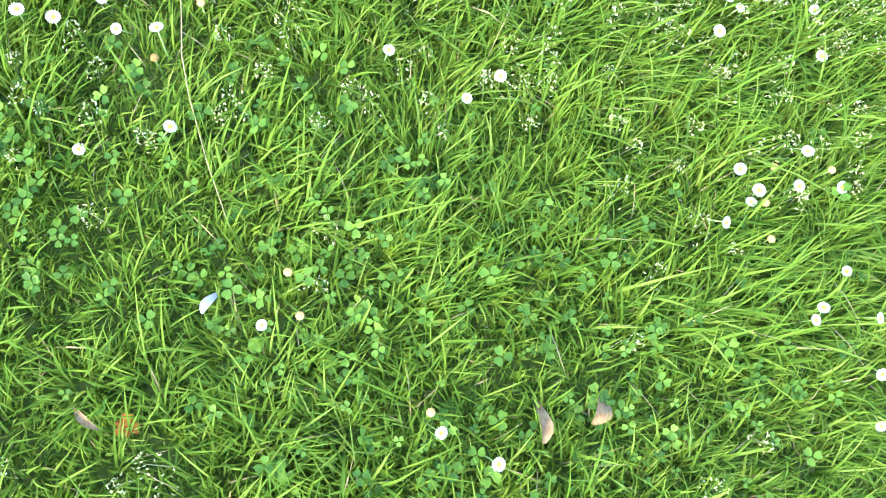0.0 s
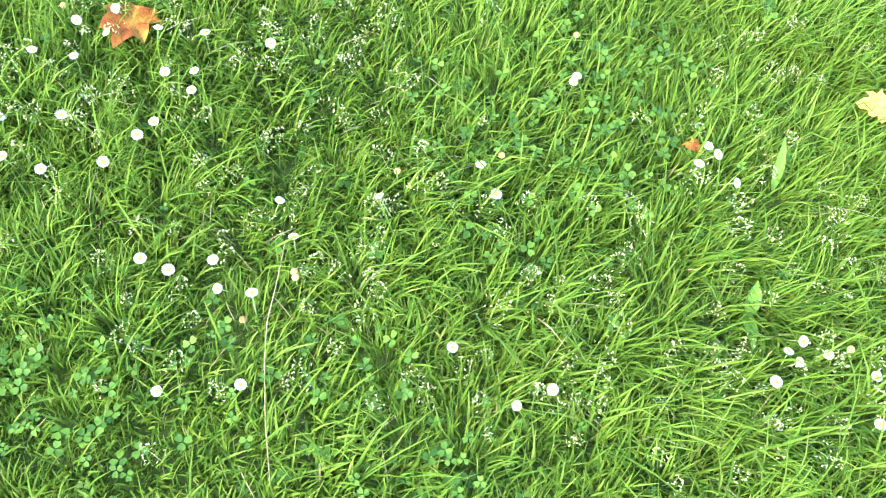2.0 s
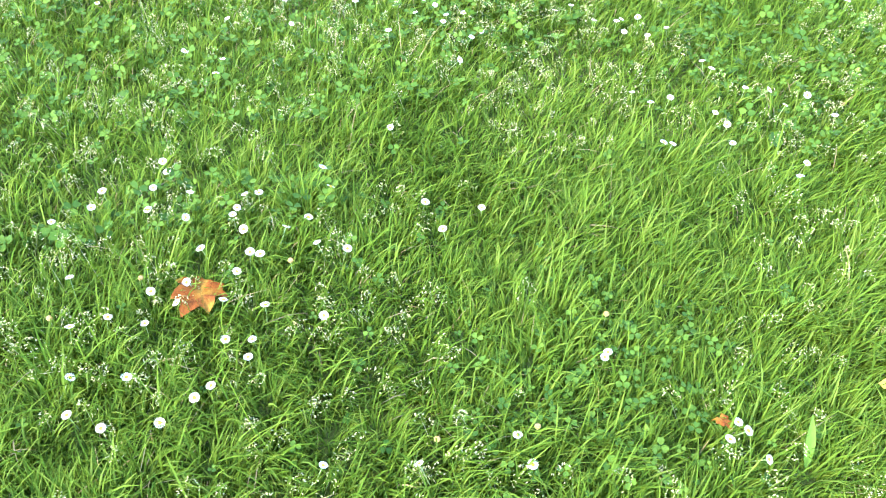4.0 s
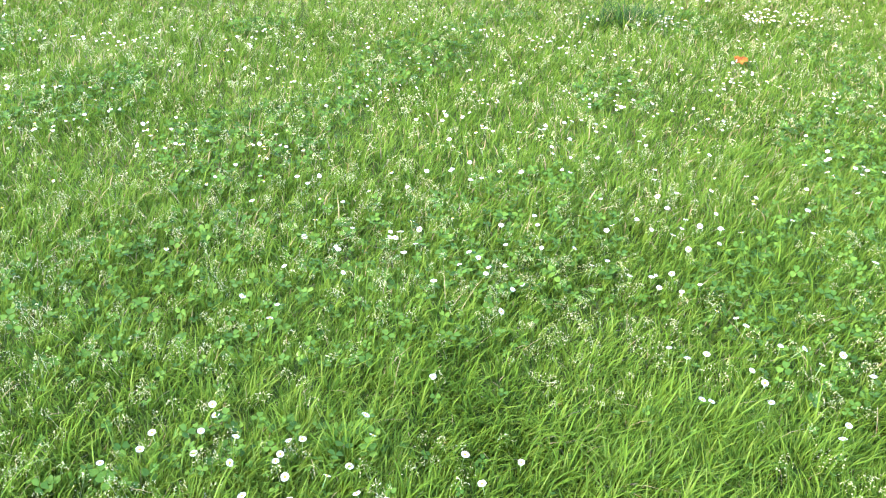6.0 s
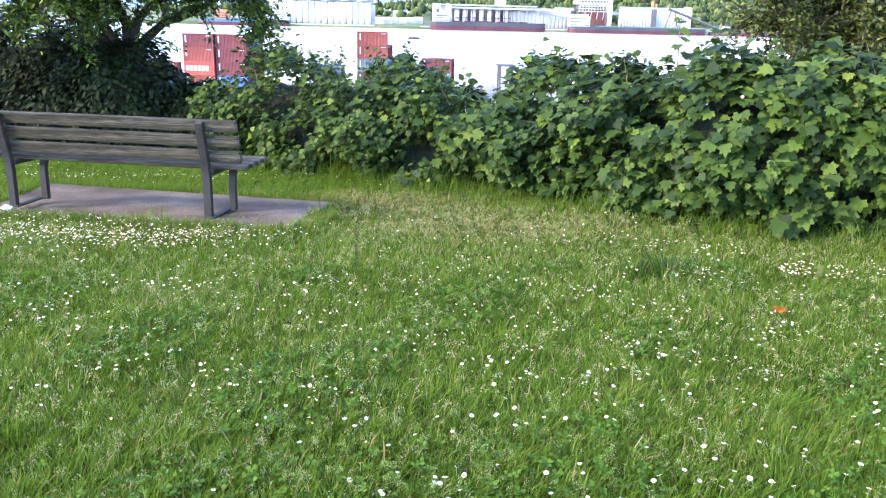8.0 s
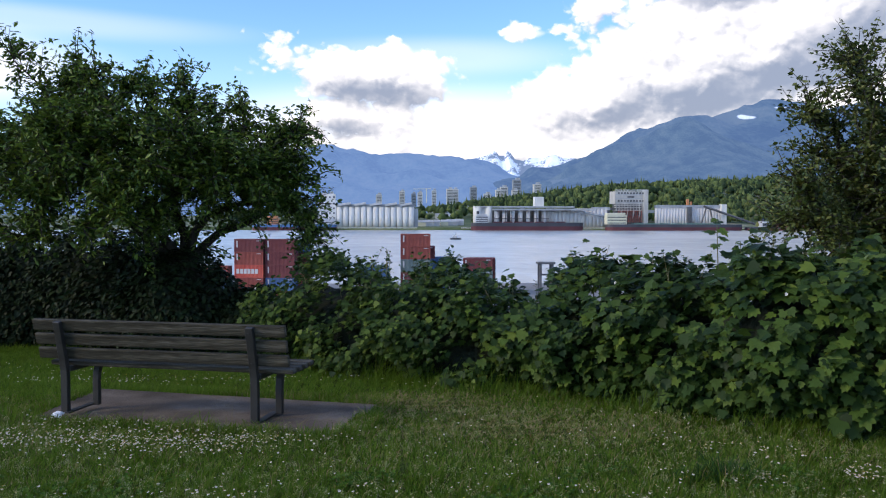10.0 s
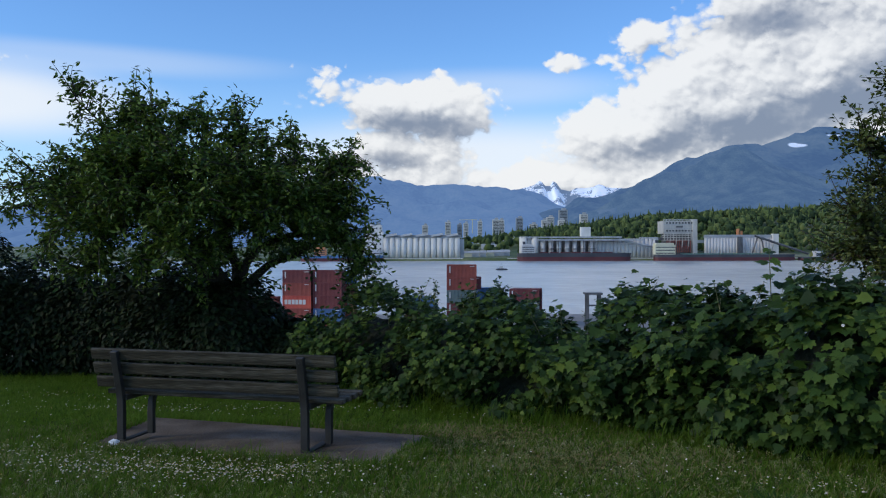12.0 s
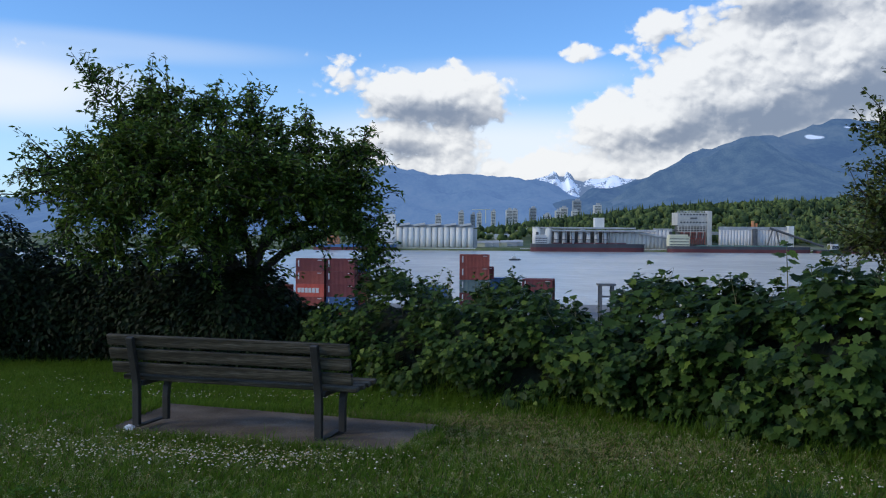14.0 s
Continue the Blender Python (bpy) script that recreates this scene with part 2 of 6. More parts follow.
CONCRETE = material("concrete", [(0.22, (0.064, 0.048, 0.034)), (0.55, (0.132, 0.103, 0.079)), (0.82, (0.235, 0.195, 0.155))], scale=2.2, rough=0.9, spec=0.2, bump=0.6, bump_scale=90, fine=0.75)
PAPER = material("paper", [(0.3, (0.75, 0.77, 0.80)), (0.7, (0.85, 0.86, 0.88))], scale=30, rough=0.7)
DEADLEAF = material("dead_maple_leaf", [(0.30, (0.10, 0.026, 0.006)), (0.5, (0.20, 0.060, 0.010)), (0.68, (0.28, 0.15, 0.020))], scale=22, rough=0.8, bump=0.3, spec=0.1)
YELLOWLEAF = material("yellow_leaf", [(0.3, (0.34, 0.24, 0.015)), (0.8, (0.42, 0.33, 0.04))], scale=30, rough=0.6)
STRAW = material("dry_straw", [(0.3, (0.17, 0.135, 0.048)), (0.8, (0.27, 0.225, 0.095))], scale=30, rough=0.8)
WEED = material("broad_weed_leaf", [(0.3, (0.06, 0.145, 0.018)), (0.8, (0.115, 0.21, 0.030))], scale=20, rough=0.7, translucent=0.2, spec=0.1)
GREYLEAF = material("grey_dead_leaf", [(0.3, (0.22, 0.23, 0.19)), (0.8, (0.36, 0.37, 0.33))], scale=40, rough=0.8, spec=0.1)
BLOSSOM = material("white_blossom", [(0.3, (0.48, 0.46, 0.44)), (0.8, (0.62, 0.60, 0.58))], scale=40, rough=0.7)
TAN = material("tan_dead_leaf", [(0.3, (0.105, 0.068, 0.032)), (0.8, (0.20, 0.145, 0.075))], scale=60, rough=0.85, bump=0.3, spec=0.1)
TUFT = material("dark_tuft_blade", [(0.2, (0.018, 0.052, 0.010)), (0.8, (0.045, 0.105, 0.022))], scale=4, rough=0.6, translucent=0.3, pick="island", spec=0.12)


# ---- mesh helpers ----
def np_mesh(name, verts, faces, mats, smooth=False, slots=None):
    """A mesh from arrays: verts (n, 3), faces (m, k) of one k."""
    verts, faces = np.asarray(verts, dtype=np.float32), np.asarray(faces, dtype=np.int32)
    me = bpy.data.meshes.new(name)
    k = faces.shape[1]
    me.vertices.add(len(verts))
    me.vertices.foreach_set("co", verts.ravel())
    me.loops.add(faces.size)
    me.loops.foreach_set("vertex_index", faces.ravel())
    me.polygons.add(len(faces))
    me.polygons.foreach_set("loop_start", np.arange(0, faces.size, k, dtype=np.int32))
    for m in mats if isinstance(mats, (list, tuple)) else [mats]:
        me.materials.append(m)
    if slots is not None:
        me.polygons.foreach_set("material_index", np.asarray(slots, dtype=np.int32))
    if smooth:
        me.polygons.foreach_set("use_smooth", np.ones(len(faces), dtype=bool))
    me.update(calc_edges=True)
    me.validate()
    return me


def bm_mesh(name, bm, mat, smooth=False):
    me = bpy.data.meshes.new(name)
    bm.to_mesh(me)
    bm.free()
    me.materials.append(mat)
    if smooth:
        me.polygons.foreach_set("use_smooth", np.ones(len(me.polygons), dtype=bool))
    return me


def part(name, data, mat, parent, label="", place=None, kind=""):
    """One mesh object under a thing or a part; data: a bmesh or a mesh."""
    me = data if isinstance(data, bpy.types.Mesh) else bm_mesh(name, data, mat)
    ob = new(name, me)
    ob.parent = parent
    if place is not None:
        ob.matrix_basis = place
    return tagged(ob, label, kind=kind)


def thing(name, label, category, place=None, group="", kind=""):
    ob = new(name)
    if place is not None:
        ob.matrix_basis = place
    return tagged(ob, label, category, group, kind)


def box(sx, sy, sz, bevel=0.0, m=None):
    """A bmesh box with bevelled edges, centred."""
    bm = bmesh.new()
    bmesh.ops.create_cube(bm, size=1, matrix=Matrix.Diagonal((sx, sy, sz, 1)))
    if bevel:
        bmesh.ops.bevel(bm, geom=bm.edges[:], offset=bevel, segments=2, affect="EDGES", profile=0.5)
    if m is not None:
        bm.transform(m)
    return bm


def add_box(bm, sx, sy, sz, m):
    bmesh.ops.create_cube(bm, size=1, matrix=m @ Matrix.Diagonal((sx, sy, sz, 1)))


def add_tube(bm, a, b, ra, rb, sides=7):
    a, b = Vector(a), Vector(b)
    d = b - a
    m = Matrix.Translation((a + b) / 2) @ d.to_track_quat("Z", "Y").to_matrix().to_4x4()
    bmesh.ops.create_cone(bm, cap_ends=True, segments=sides, radius1=ra, radius2=rb, depth=d.length, matrix=m)


# ---- ground: one sheet from the lawn down the bank, the yard, the harbour bed and the far shore ----
def smooth01(v, lo, hi):
    t = np.clip((v - lo) / (hi - lo), 0, 1)
    return t * t * (3 - 2 * t)


def lawn_z(x, y):
    """Height of the lawn's soil."""
    x, y = np.asarray(x, dtype=float), np.asarray(y, dtype=float)
    z = -0.045 * np.clip(y - 1.8, 0, 14)
    return z + 0.012 * np.sin(x * 2.1 + y * 0.7) * np.sin(y * 1.7 - x * 0.4)


def edge_y(x):
    """Where the lawn ends under the hedge."""
    return np.interp(x, [-30, -7, -5, -1, 2, 4.2, 7, 30], [13.5, 13.5, 13.6, 12.2, 10.2, 8.0, 7.0, 7.0])


def ground_z(x, y):
    x, y = np.asarray(x, dtype=float), np.asarray(y, dtype=float)
    e = edge_y(x)
    z = lawn_z(x, y)
    z = z + (-15.0 - z) * smooth01(y, e + 1.0, e + 45)
    z = z - 6.0 * smooth01(y, 203, 209)
    z = z + 7.5 * smooth01(y, 1049, 1053)
    hill = np.interp(x, [-1500, -250, 30, 120, 420, 800, 2500], [16, 10, 13, 23, 60, 78, 90])
    z = z + hill * smooth01(y, 1090, 1560)
    return z


gx = np.unique(np.concatenate([np.linspace(-14, 12, 105), np.linspace(-60, 60, 25), np.linspace(-400, 500, 46), np.linspace(-4500, 4500, 37)]))
gy = np.unique(np.concatenate([[-4800, -2000, -600, -150, -60, -25, -14], np.linspace(-8, 16, 97), np.linspace(17, 66, 26), np.linspace(80, 200, 9), np.linspace(202, 210, 9),
                               [300, 600, 1000, 1044], np.linspace(1048, 1054, 7), np.linspace(1070, 1750, 24), [2000, 2600, 3400, 4200, 4900]]))
GX, GY = np.meshgrid(gx, gy)
nx, ny = len(gx), len(gy)
V = np.stack([GX, GY, ground_z(GX, GY)], -1).reshape(-1, 3)
i = (np.arange(ny - 1)[:, None] * nx + np.arange(nx - 1)[None, :]).ravel()
F = np.stack([i, i + 1, i + nx + 1, i + nx], -1)
cx, cy = V[F].mean(1)[:, 0], V[F].mean(1)[:, 1]
slots = np.where(cy < edge_y(cx) + 1.2, 0, np.where(cy < edge_y(cx) + 44, 1, np.where(cy < 1000, 2, 3)))
ground = new("ground", np_mesh("ground", V, F, [SOIL, BANK, YARD, FARLAND], True, slots))
tagged(ground, "grassy ground sloping down to a harbour yard and a far shore", "ground", kind="structure")

WATER = material("harbour_water", [(0.3, (0.36, 0.38, 0.37)), (0.7, (0.48, 0.49, 0.47))], scale=0.02, rough=0.24, bump=1.0, bump_scale=0.11, stretch=(0.55, 0.32, 1), spec=1.0, fine=0.5)
for n in WATER.node_tree.nodes:
    if n.type == "BUMP":
        n.inputs["Distance"].default_value = 1.7
wx, wy = [-4500, -600, -200, 0, 200, 600, 4500], [195, 240, 300, 400, 600, 800, 1075]
WV = [(x, y, -17.0) for y in wy for x in wx]
WF = [(j * 7 + k, j * 7 + k + 1, (j + 1) * 7 + k + 1, (j + 1) * 7 + k) for j in range(6) for k in range(6)]
tagged(new("water", np_mesh("water", WV, WF, WATER)), "calm blue-grey harbour water reflecting the sky", "water", kind="structure")


# ---- mountains: a far backdrop, with air haze painted in as blue emission ----
def mountain(name, label, profile, y0, y1, base, mat, rough, seed, blur=3):
    """A mountain flank rising from y0 to its ridge at y1; profile: (x, ridge height)."""
    px, pz = zip(*profile)
    n, k = 260, 46
    xs = np.linspace(px[0], px[-1], n)
    H = np.interp(xs, px, pz)
    H = np.convolve(np.pad(H, blur, mode="edge"), np.ones(2 * blur + 1) / (2 * blur + 1), "valid")
    verts = []
    for j in range(k):
        s = j / (k - 1)
        for c in range(n):
            y = y0 + (y1 - y0) * s
            q = Vector((xs[c] / 420.0, y / 420.0, seed))
            r = 0.8 * noise.fractal(q * 1.5, 1.0, 2.1, 6) + 1.3 * (0.5 - 2 * abs(noise.noise(q * 0.9 + Vector((0.4 * noise.noise(q * 2), 0, 0)))))
            r += 0.75 * (0.35 - abs(noise.noise(Vector((xs[c] / 130.0 + 0.8 * noise.noise(q * 3), y / 800.0, seed + 5)))) * 1.6)
            z = base + (H[c] - base) * (s ** 0.85) + rough * r * (0.25 + s) * (0.2 if j == k - 1 else 1.0) * min(1, 5 * s)
            verts.append((xs[c], y + rough * 0.8 * noise.noise(q * 2), z))
    i = (np.arange(k - 1)[:, None] * n + np.arange(n - 1)[None, :]).ravel()
    faces = np.stack([i, i + 1, i + n + 1, i + n], -1)
    ob = new(name, np_mesh(name, verts, faces, mat, True))
    return tagged(ob, label, "mountain", kind="structure")


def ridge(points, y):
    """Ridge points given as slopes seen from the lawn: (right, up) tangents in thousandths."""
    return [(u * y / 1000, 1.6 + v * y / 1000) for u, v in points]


# the blue emission stands in for the air between lawn and slopes
ROCK_FAR = material("hazy_far_forest_slope", [(0.36, (0.020, 0.035, 0.045)), (0.50, (0.050, 0.072, 0.076)), (0.68, (0.085, 0.10, 0.092))], scale=0.007, rough=1.0, fine=0.35, stretch=(1, 0.5, 0.6), haze_glow=(0.088, 0.162, 0.335), spec=0.0)
ROCK_NEAR = material("hazy_near_forest_slope", [(0.36, (0.012, 0.024, 0.026)), (0.50, (0.042, 0.060, 0.050)), (0.68, (0.085, 0.098, 0.075))], scale=0.007, rough=1.0, fine=0.4, stretch=(1, 0.5, 0.6), haze_glow=(0.054, 0.104, 0.225), spec=0.0)
SNOWY = material("hazy_snowy_rock", [(0.47, (0.05, 0.08, 0.12)), (0.53, (0.85, 0.87, 0.90)), (0.8, (0.92, 0.93, 0.95))], scale=0.010, rough=0.9, fine=0.5, haze_glow=(0.11, 0.16, 0.26), spec=0.0)
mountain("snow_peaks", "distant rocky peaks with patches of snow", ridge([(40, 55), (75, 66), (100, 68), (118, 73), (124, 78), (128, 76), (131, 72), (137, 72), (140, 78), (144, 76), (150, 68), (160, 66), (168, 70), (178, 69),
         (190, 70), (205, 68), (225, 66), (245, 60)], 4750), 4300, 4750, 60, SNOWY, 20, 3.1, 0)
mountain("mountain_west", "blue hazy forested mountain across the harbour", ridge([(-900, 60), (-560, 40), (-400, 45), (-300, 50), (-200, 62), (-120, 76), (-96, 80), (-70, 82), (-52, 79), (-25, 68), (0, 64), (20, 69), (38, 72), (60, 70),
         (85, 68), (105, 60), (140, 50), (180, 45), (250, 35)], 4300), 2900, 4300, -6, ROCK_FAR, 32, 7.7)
mountain("mountain_east", "hazy blue-green forested mountain with a cleared snowy run", ridge([(100, 25), (150, 42), (190, 57), (225, 68), (250, 76), (275, 92), (310, 103), (335, 113), (355, 119), (375, 113), (390, 119), (425, 131), (460, 137), (495, 138),
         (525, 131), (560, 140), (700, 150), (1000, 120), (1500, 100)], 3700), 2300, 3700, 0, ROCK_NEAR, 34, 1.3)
# spur gets its share of painted haze as blue emission too
ROCK_SPUR = material("hazy_spur_forest_slope", [(0.36, (0.010, 0.020, 0.024)), (0.50, (0.034, 0.050, 0.044)), (0.68, (0.070, 0.085, 0.068))], scale=0.02, rough=1.0, fine=0.5, stretch=(1, 0.5, 0.6), haze_glow=(0.056, 0.106, 0.215), spec=0.0)
mountain("mountain_spur", "hazy blue-green forested spur in front of the mountain", ridge([(150, 20), (200, 48), (235, 64), (262, 74), (300, 87), (325, 101), (345, 111), (358, 114), (372, 107), (392, 97), (430, 86), (480, 78), (560, 66), (700, 58), (1000, 50)], 3150),
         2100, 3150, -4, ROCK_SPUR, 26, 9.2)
# ski run and snowfields high on the eastern mountain
_t = ROCK_NEAR.node_tree
_p = [n for n in _t.nodes if n.type == "BSDF_PRINCIPLED"][0]
_src = _p.inputs["Base Color"].links[0].from_socket
_tc = _t.nodes.new("ShaderNodeTexCoord")
_last = _src
for _x, _y, _z, _rx, _rz in ((1545, 3450, 432, 20, 16), (1690, 3600, 466, 40, 9), (1760, 3600, 458, 50, 8)):
    _v = _t.nodes.new("ShaderNodeVectorMath")
    _v.operation = "SUBTRACT"
    _t.links.new(_tc.outputs["Object"], _v.inputs[0])
    _v.inputs[1].default_value = (_x, _y, _z)
    _d = _t.nodes.new("ShaderNodeVectorMath")
    _d.operation = "DIVIDE"
    _t.links.new(_v.outputs[0], _d.inputs[0])
    _d.inputs[1].default_value = (_rx, 900, _rz)
    _l = _t.nodes.new("ShaderNodeVectorMath")
    _l.operation = "LENGTH"
    _t.links.new(_d.outputs[0], _l.inputs[0])
    _m = _t.nodes.new("ShaderNodeMapRange")
    _t.links.new(_l.outputs["Value"], _m.inputs[0])
    _m.inputs[1].default_value, _m.inputs[2].default_value, _m.inputs[3].default_value, _m.inputs[4].default_value = 0.8, 1.1, 1.0, 0.0
    _x2 = _t.nodes.new("ShaderNodeMix")
    _x2.data_type = "RGBA"
    _t.links.new(_m.outputs[0], _x2.inputs[0])
    _t.links.new(_last, _x2.inputs[6])
    _x2.inputs[7].default_value = (0.75, 0.78, 0.80, 1)
    _last = _x2.outputs[2]
_t.links.new(_last, _p.inputs["Base Color"])


# ---- harbour front across the water ----
SILO = material("silo_concrete", [(0.3, (0.62, 0.61, 0.57)), (0.7, (0.80, 0.79, 0.75))], scale=0.12, rough=0.85, fine=0.3, stretch=(1, 1, 0.25))
SILO_G = material("grey_cladding", [(0.3, (0.40, 0.39, 0.36)), (0.7, (0.58, 0.56, 0.52))], scale=0.2, rough=0.8, fine=0.4, stretch=(1, 1, 0.3))
SILO_W = material("white_silo", [(0.3, (0.60, 0.57, 0.55)), (0.7, (0.76, 0.73, 0.71))], scale=0.15, rough=0.8, fine=0.3, stretch=(1, 1, 0.2))
ROOF = material("grey_roof", [(0.3, (0.30, 0.32, 0.34)), (0.7, (0.48, 0.50, 0.52))], scale=0.1, rough=0.7)
DARKST = material("dark_steelwork", [(0.3, (0.06, 0.065, 0.07)), (0.7, (0.16, 0.16, 0.165))], scale=0.4, rough=0.7)
REDST = material("red_steelwork", [(0.3, (0.24, 0.06, 0.05)), (0.7, (0.38, 0.13, 0.10))], scale=0.4, rough=0.7)
GLASS = material("dark_window", [(0.3, (0.03, 0.04, 0.05)), (0.7, (0.07, 0.08, 0.10))], scale=0.3, rough=0.15)
HULL_RED = material("red_hull", [(0.3, (0.085, 0.018, 0.024)), (0.7, (0.14, 0.036, 0.038))], scale=0.06, rough=0.6)
HULL_DARK = material("dark_hull", [(0.3, (0.035, 0.040, 0.050)), (0.7, (0.07, 0.075, 0.09))], scale=0.06, rough=0.5)
HULL_BLUE = material("blue_hull", [(0.3, (0.05, 0.14, 0.32)), (0.7, (0.09, 0.22, 0.42))], scale=0.06, rough=0.5)
CREAM = material("cream_paint", [(0.3, (0.62, 0.60, 0.42)), (0.7, (0.74, 0.72, 0.56))], scale=0.1, rough=0.6)
DECK = material("green_deck", [(0.3, (0.08, 0.17, 0.14)), (0.7, (0.15, 0.26, 0.22))], scale=0.1, rough=0.7)
ORANGE = material("orange_paint", [(0.3, (0.55, 0.20, 0.08)), (0.7, (0.65, 0.28, 0.12))], scale=0.2, rough=0.6)
WHITE = material("white_paint", [(0.3, (0.50, 0.50, 0.50)), (0.7, (0.62, 0.62, 0.62))], scale=0.2, rough=0.6)


def silo_mesh(r, h):
    bm = bmesh.new()
    bmesh.ops.create_cone(bm, cap_ends=True, segments=20, radius1=r, radius2=r, depth=h, matrix=Matrix.Translation((0, 0, h / 2)))
    bmesh.ops.create_cone(bm, cap_ends=True, segments=20, radius1=r * 1.04, radius2=r * 1.04, depth=0.9, matrix=Matrix.Translation((0, 0, h - 0.45)))
    me = bm_mesh("silo", bm, SILO)
    me.polygons.foreach_set("use_smooth", np.array([abs(p.normal.z) < 0.5 for p in me.polygons]))
    return me


def block(name, x0, x1, y0, y1, z0, z1, mat, parent, label=""):
    return part(name, box(x1 - x0, y1 - y0, z1 - z0, 0.15, pose((x0 + x1) / 2, (y0 + y1) / 2, (z0 + z1) / 2)), mat, parent, label)


def rail_frame(name, x0, x1, y, z0, z1, bays, mat, parent, size=0.7):
    """Steel posts and beams in one plane."""
    bm = bmesh.new()
    for j in range(bays + 1):
        add_box(bm, size, size, z1 - z0, pose(x0 + (x1 - x0) * j / bays, y, (z0 + z1) / 2))
    for z in (z0 + (z1 - z0) * 0.5, z1):
        add_box(bm, x1 - x0 + size, size, size, pose((x0 + x1) / 2, y - 0.05, z - size / 2))
    return part(name, bm, mat, parent)


BASE = -13.8
# old elevator with a row of round silos
west = thing("grain_elevator", "pale concrete grain elevator with a row of round silos", "grain elevator")
me = silo_mesh(3.75, 26.0)
for row in range(3):
    for j in range(13):
        part("silo", me, SILO, west, place=pose(-63 + 7.5 * j, 1060 + 7.6 * row, BASE))
block("quay", -95, 34, 1052, 1090, -17.2, BASE - 0.1, SILO, west)
block("gallery", -66, 32, 1062, 1073, BASE + 26, BASE + 29.5, ROOF, west)
for j in range(5):
    bm = box(15, 9, 2.6, 0.1, pose(-57 + 19.5 * j, 1060, BASE + 29.3, 0, -9, 0))
    part("sloping_roof", bm, WHITE, west)
block("annex_wall", 31, 36, 1064, 1084, BASE, BASE + 24, ROOF, west)
block("tower", -90, -67, 1058, 1080, BASE, 20, SILO, west)
block("tower_top", -88, -69, 1060, 1078, 20, 28.5, SILO, west)
block("tower_cap", -84, -80, 1062, 1068, 28.5, 31.5, ROOF, west)
block("tower_cap", -75, -71, 1062, 1068, 28.5, 31.5, ROOF, west)
block("shed", -94, -70, 1053, 1058, BASE, -2, WHITE, west)
for zz in (-3, 3, 9, 15, 23):
    for xx in (-86, -81, -76, -71):
        block("window", xx, xx + 1.8, 1057.8, 1058.3, zz, zz + 2.2, GLASS, west)

# long elevator with tanks under a gallery
mid = thing("grain_terminal", "long white grain terminal with tanks under a gallery", "grain elevator")
block("end_drum_house", 108, 122, 1062, 1082, BASE, 13.5, SILO_W, mid)
me = silo_mesh(4.6, 27.2)
part("drum", me, SILO_W, mid, place=pose(112, 1061, BASE))
part("drum", me, SILO_W, mid, place=pose(126, 1061, BASE))
me = silo_mesh(3.1, 21.5)
me.materials[0] = SILO_W
for j in range(7):
    part("tank", me, SILO_W, mid, place=pose(136 + 10.2 * j, 1060, BASE + 0.4))
me = silo_mesh(2.7, 24.5)
me.materials[0] = SILO_W
for j in range(16):
    part("silo", me, SILO_W, mid, place=pose(204 + 5.0 * j, 1066, BASE))
block("gallery_roof", 108, 236, 1057, 1070, 11.6, 13.4, ROOF, mid)
block("gallery_deck", 130, 262, 1054, 1060, 8.0, 10.2, ROOF, mid)
# dark steel colour on this wall paints the shade between the tanks
block("back_wall", 122, 204, 1076, 1080, BASE, 10.5, DARKST, mid)
rail_frame("steel_frame", 131, 203, 1056.5, BASE, 10, 9, DARKST, mid)
block("head_house", 186, 198, 1066, 1078, 12, 25.5, SILO, mid)
block("end_gallery", 262, 284, 1064, 1074, 8.5, 12.5, ROOF, mid)
block("quay", 90, 470, 1052, 1100, -17.2, BASE - 0.1, SILO, mid)
conv = bmesh.new()
add_tube(conv, (236, 1057, 8), (284, 1056, -1.5), 1.5, 1.5, 4)
part("conveyor", conv, ROOF, mid)

# tall workhouse
tall = thing("elevator_workhouse", "tall pale elevator workhouse with red steel legs", "industrial building")
block("upper_storey", 290, 331, 1062, 1090, 17, 33, SILO_G, tall)
block("middle_storey", 294, 328, 1070, 1090, 8, 17, DARKST, tall)
for zz in (8.2, 11.2, 14.2):
    block("gallery_floor", 291, 330, 1062, 1070, zz, zz + 1.1, SILO_G, tall)
rail_frame("gallery_frame", 291.5, 329.5, 1062, 8, 17, 10, SILO_G, tall, 0.9)
for zz in (19.6, 29.6):
    for k in range(9):
        block("window", 293.5 + k * 4.0, 295.7 + k * 4.0, 1061.4, 1063.2, zz, zz + 1.9, GLASS, tall)
for k in range(4):
    part("spout", box(1.0, 1.0, 11, 0.1, pose(297 + k * 8, 1058.5, 3, 25, 0, 0)), SILO_G, tall)
block("lower_storey", 295, 328, 1068, 1090, BASE, 8, DARKST, tall)
block("side_tower", 327, 333, 1060, 1070, BASE, 35, SILO_G, tall)
rail_frame("leg_frame", 294, 324, 1060, -7, 8, 11, REDST, tall, 0.9)
rail_frame("top_rail", 290, 331, 1062, 33, 35.2, 10, WHITE, tall, 0.4)
for z0 in (18.5, 23.5, 28.5):
    block("string_course", 289.6, 331.4, 1061.6, 1062.1, z0, z0 + 0.6, ROOF, tall)
block("faded_sign", 306, 315, 1061.3, 1061.9, 24.6, 26.8, DARKST, tall, "dark sign with letters too far to read")
block("bridge", 328, 346, 1066, 1070, 5, 9, SILO_G, tall)
block("bridge", 262, 292, 1066, 1070, 9, 12, DARKST, tall)

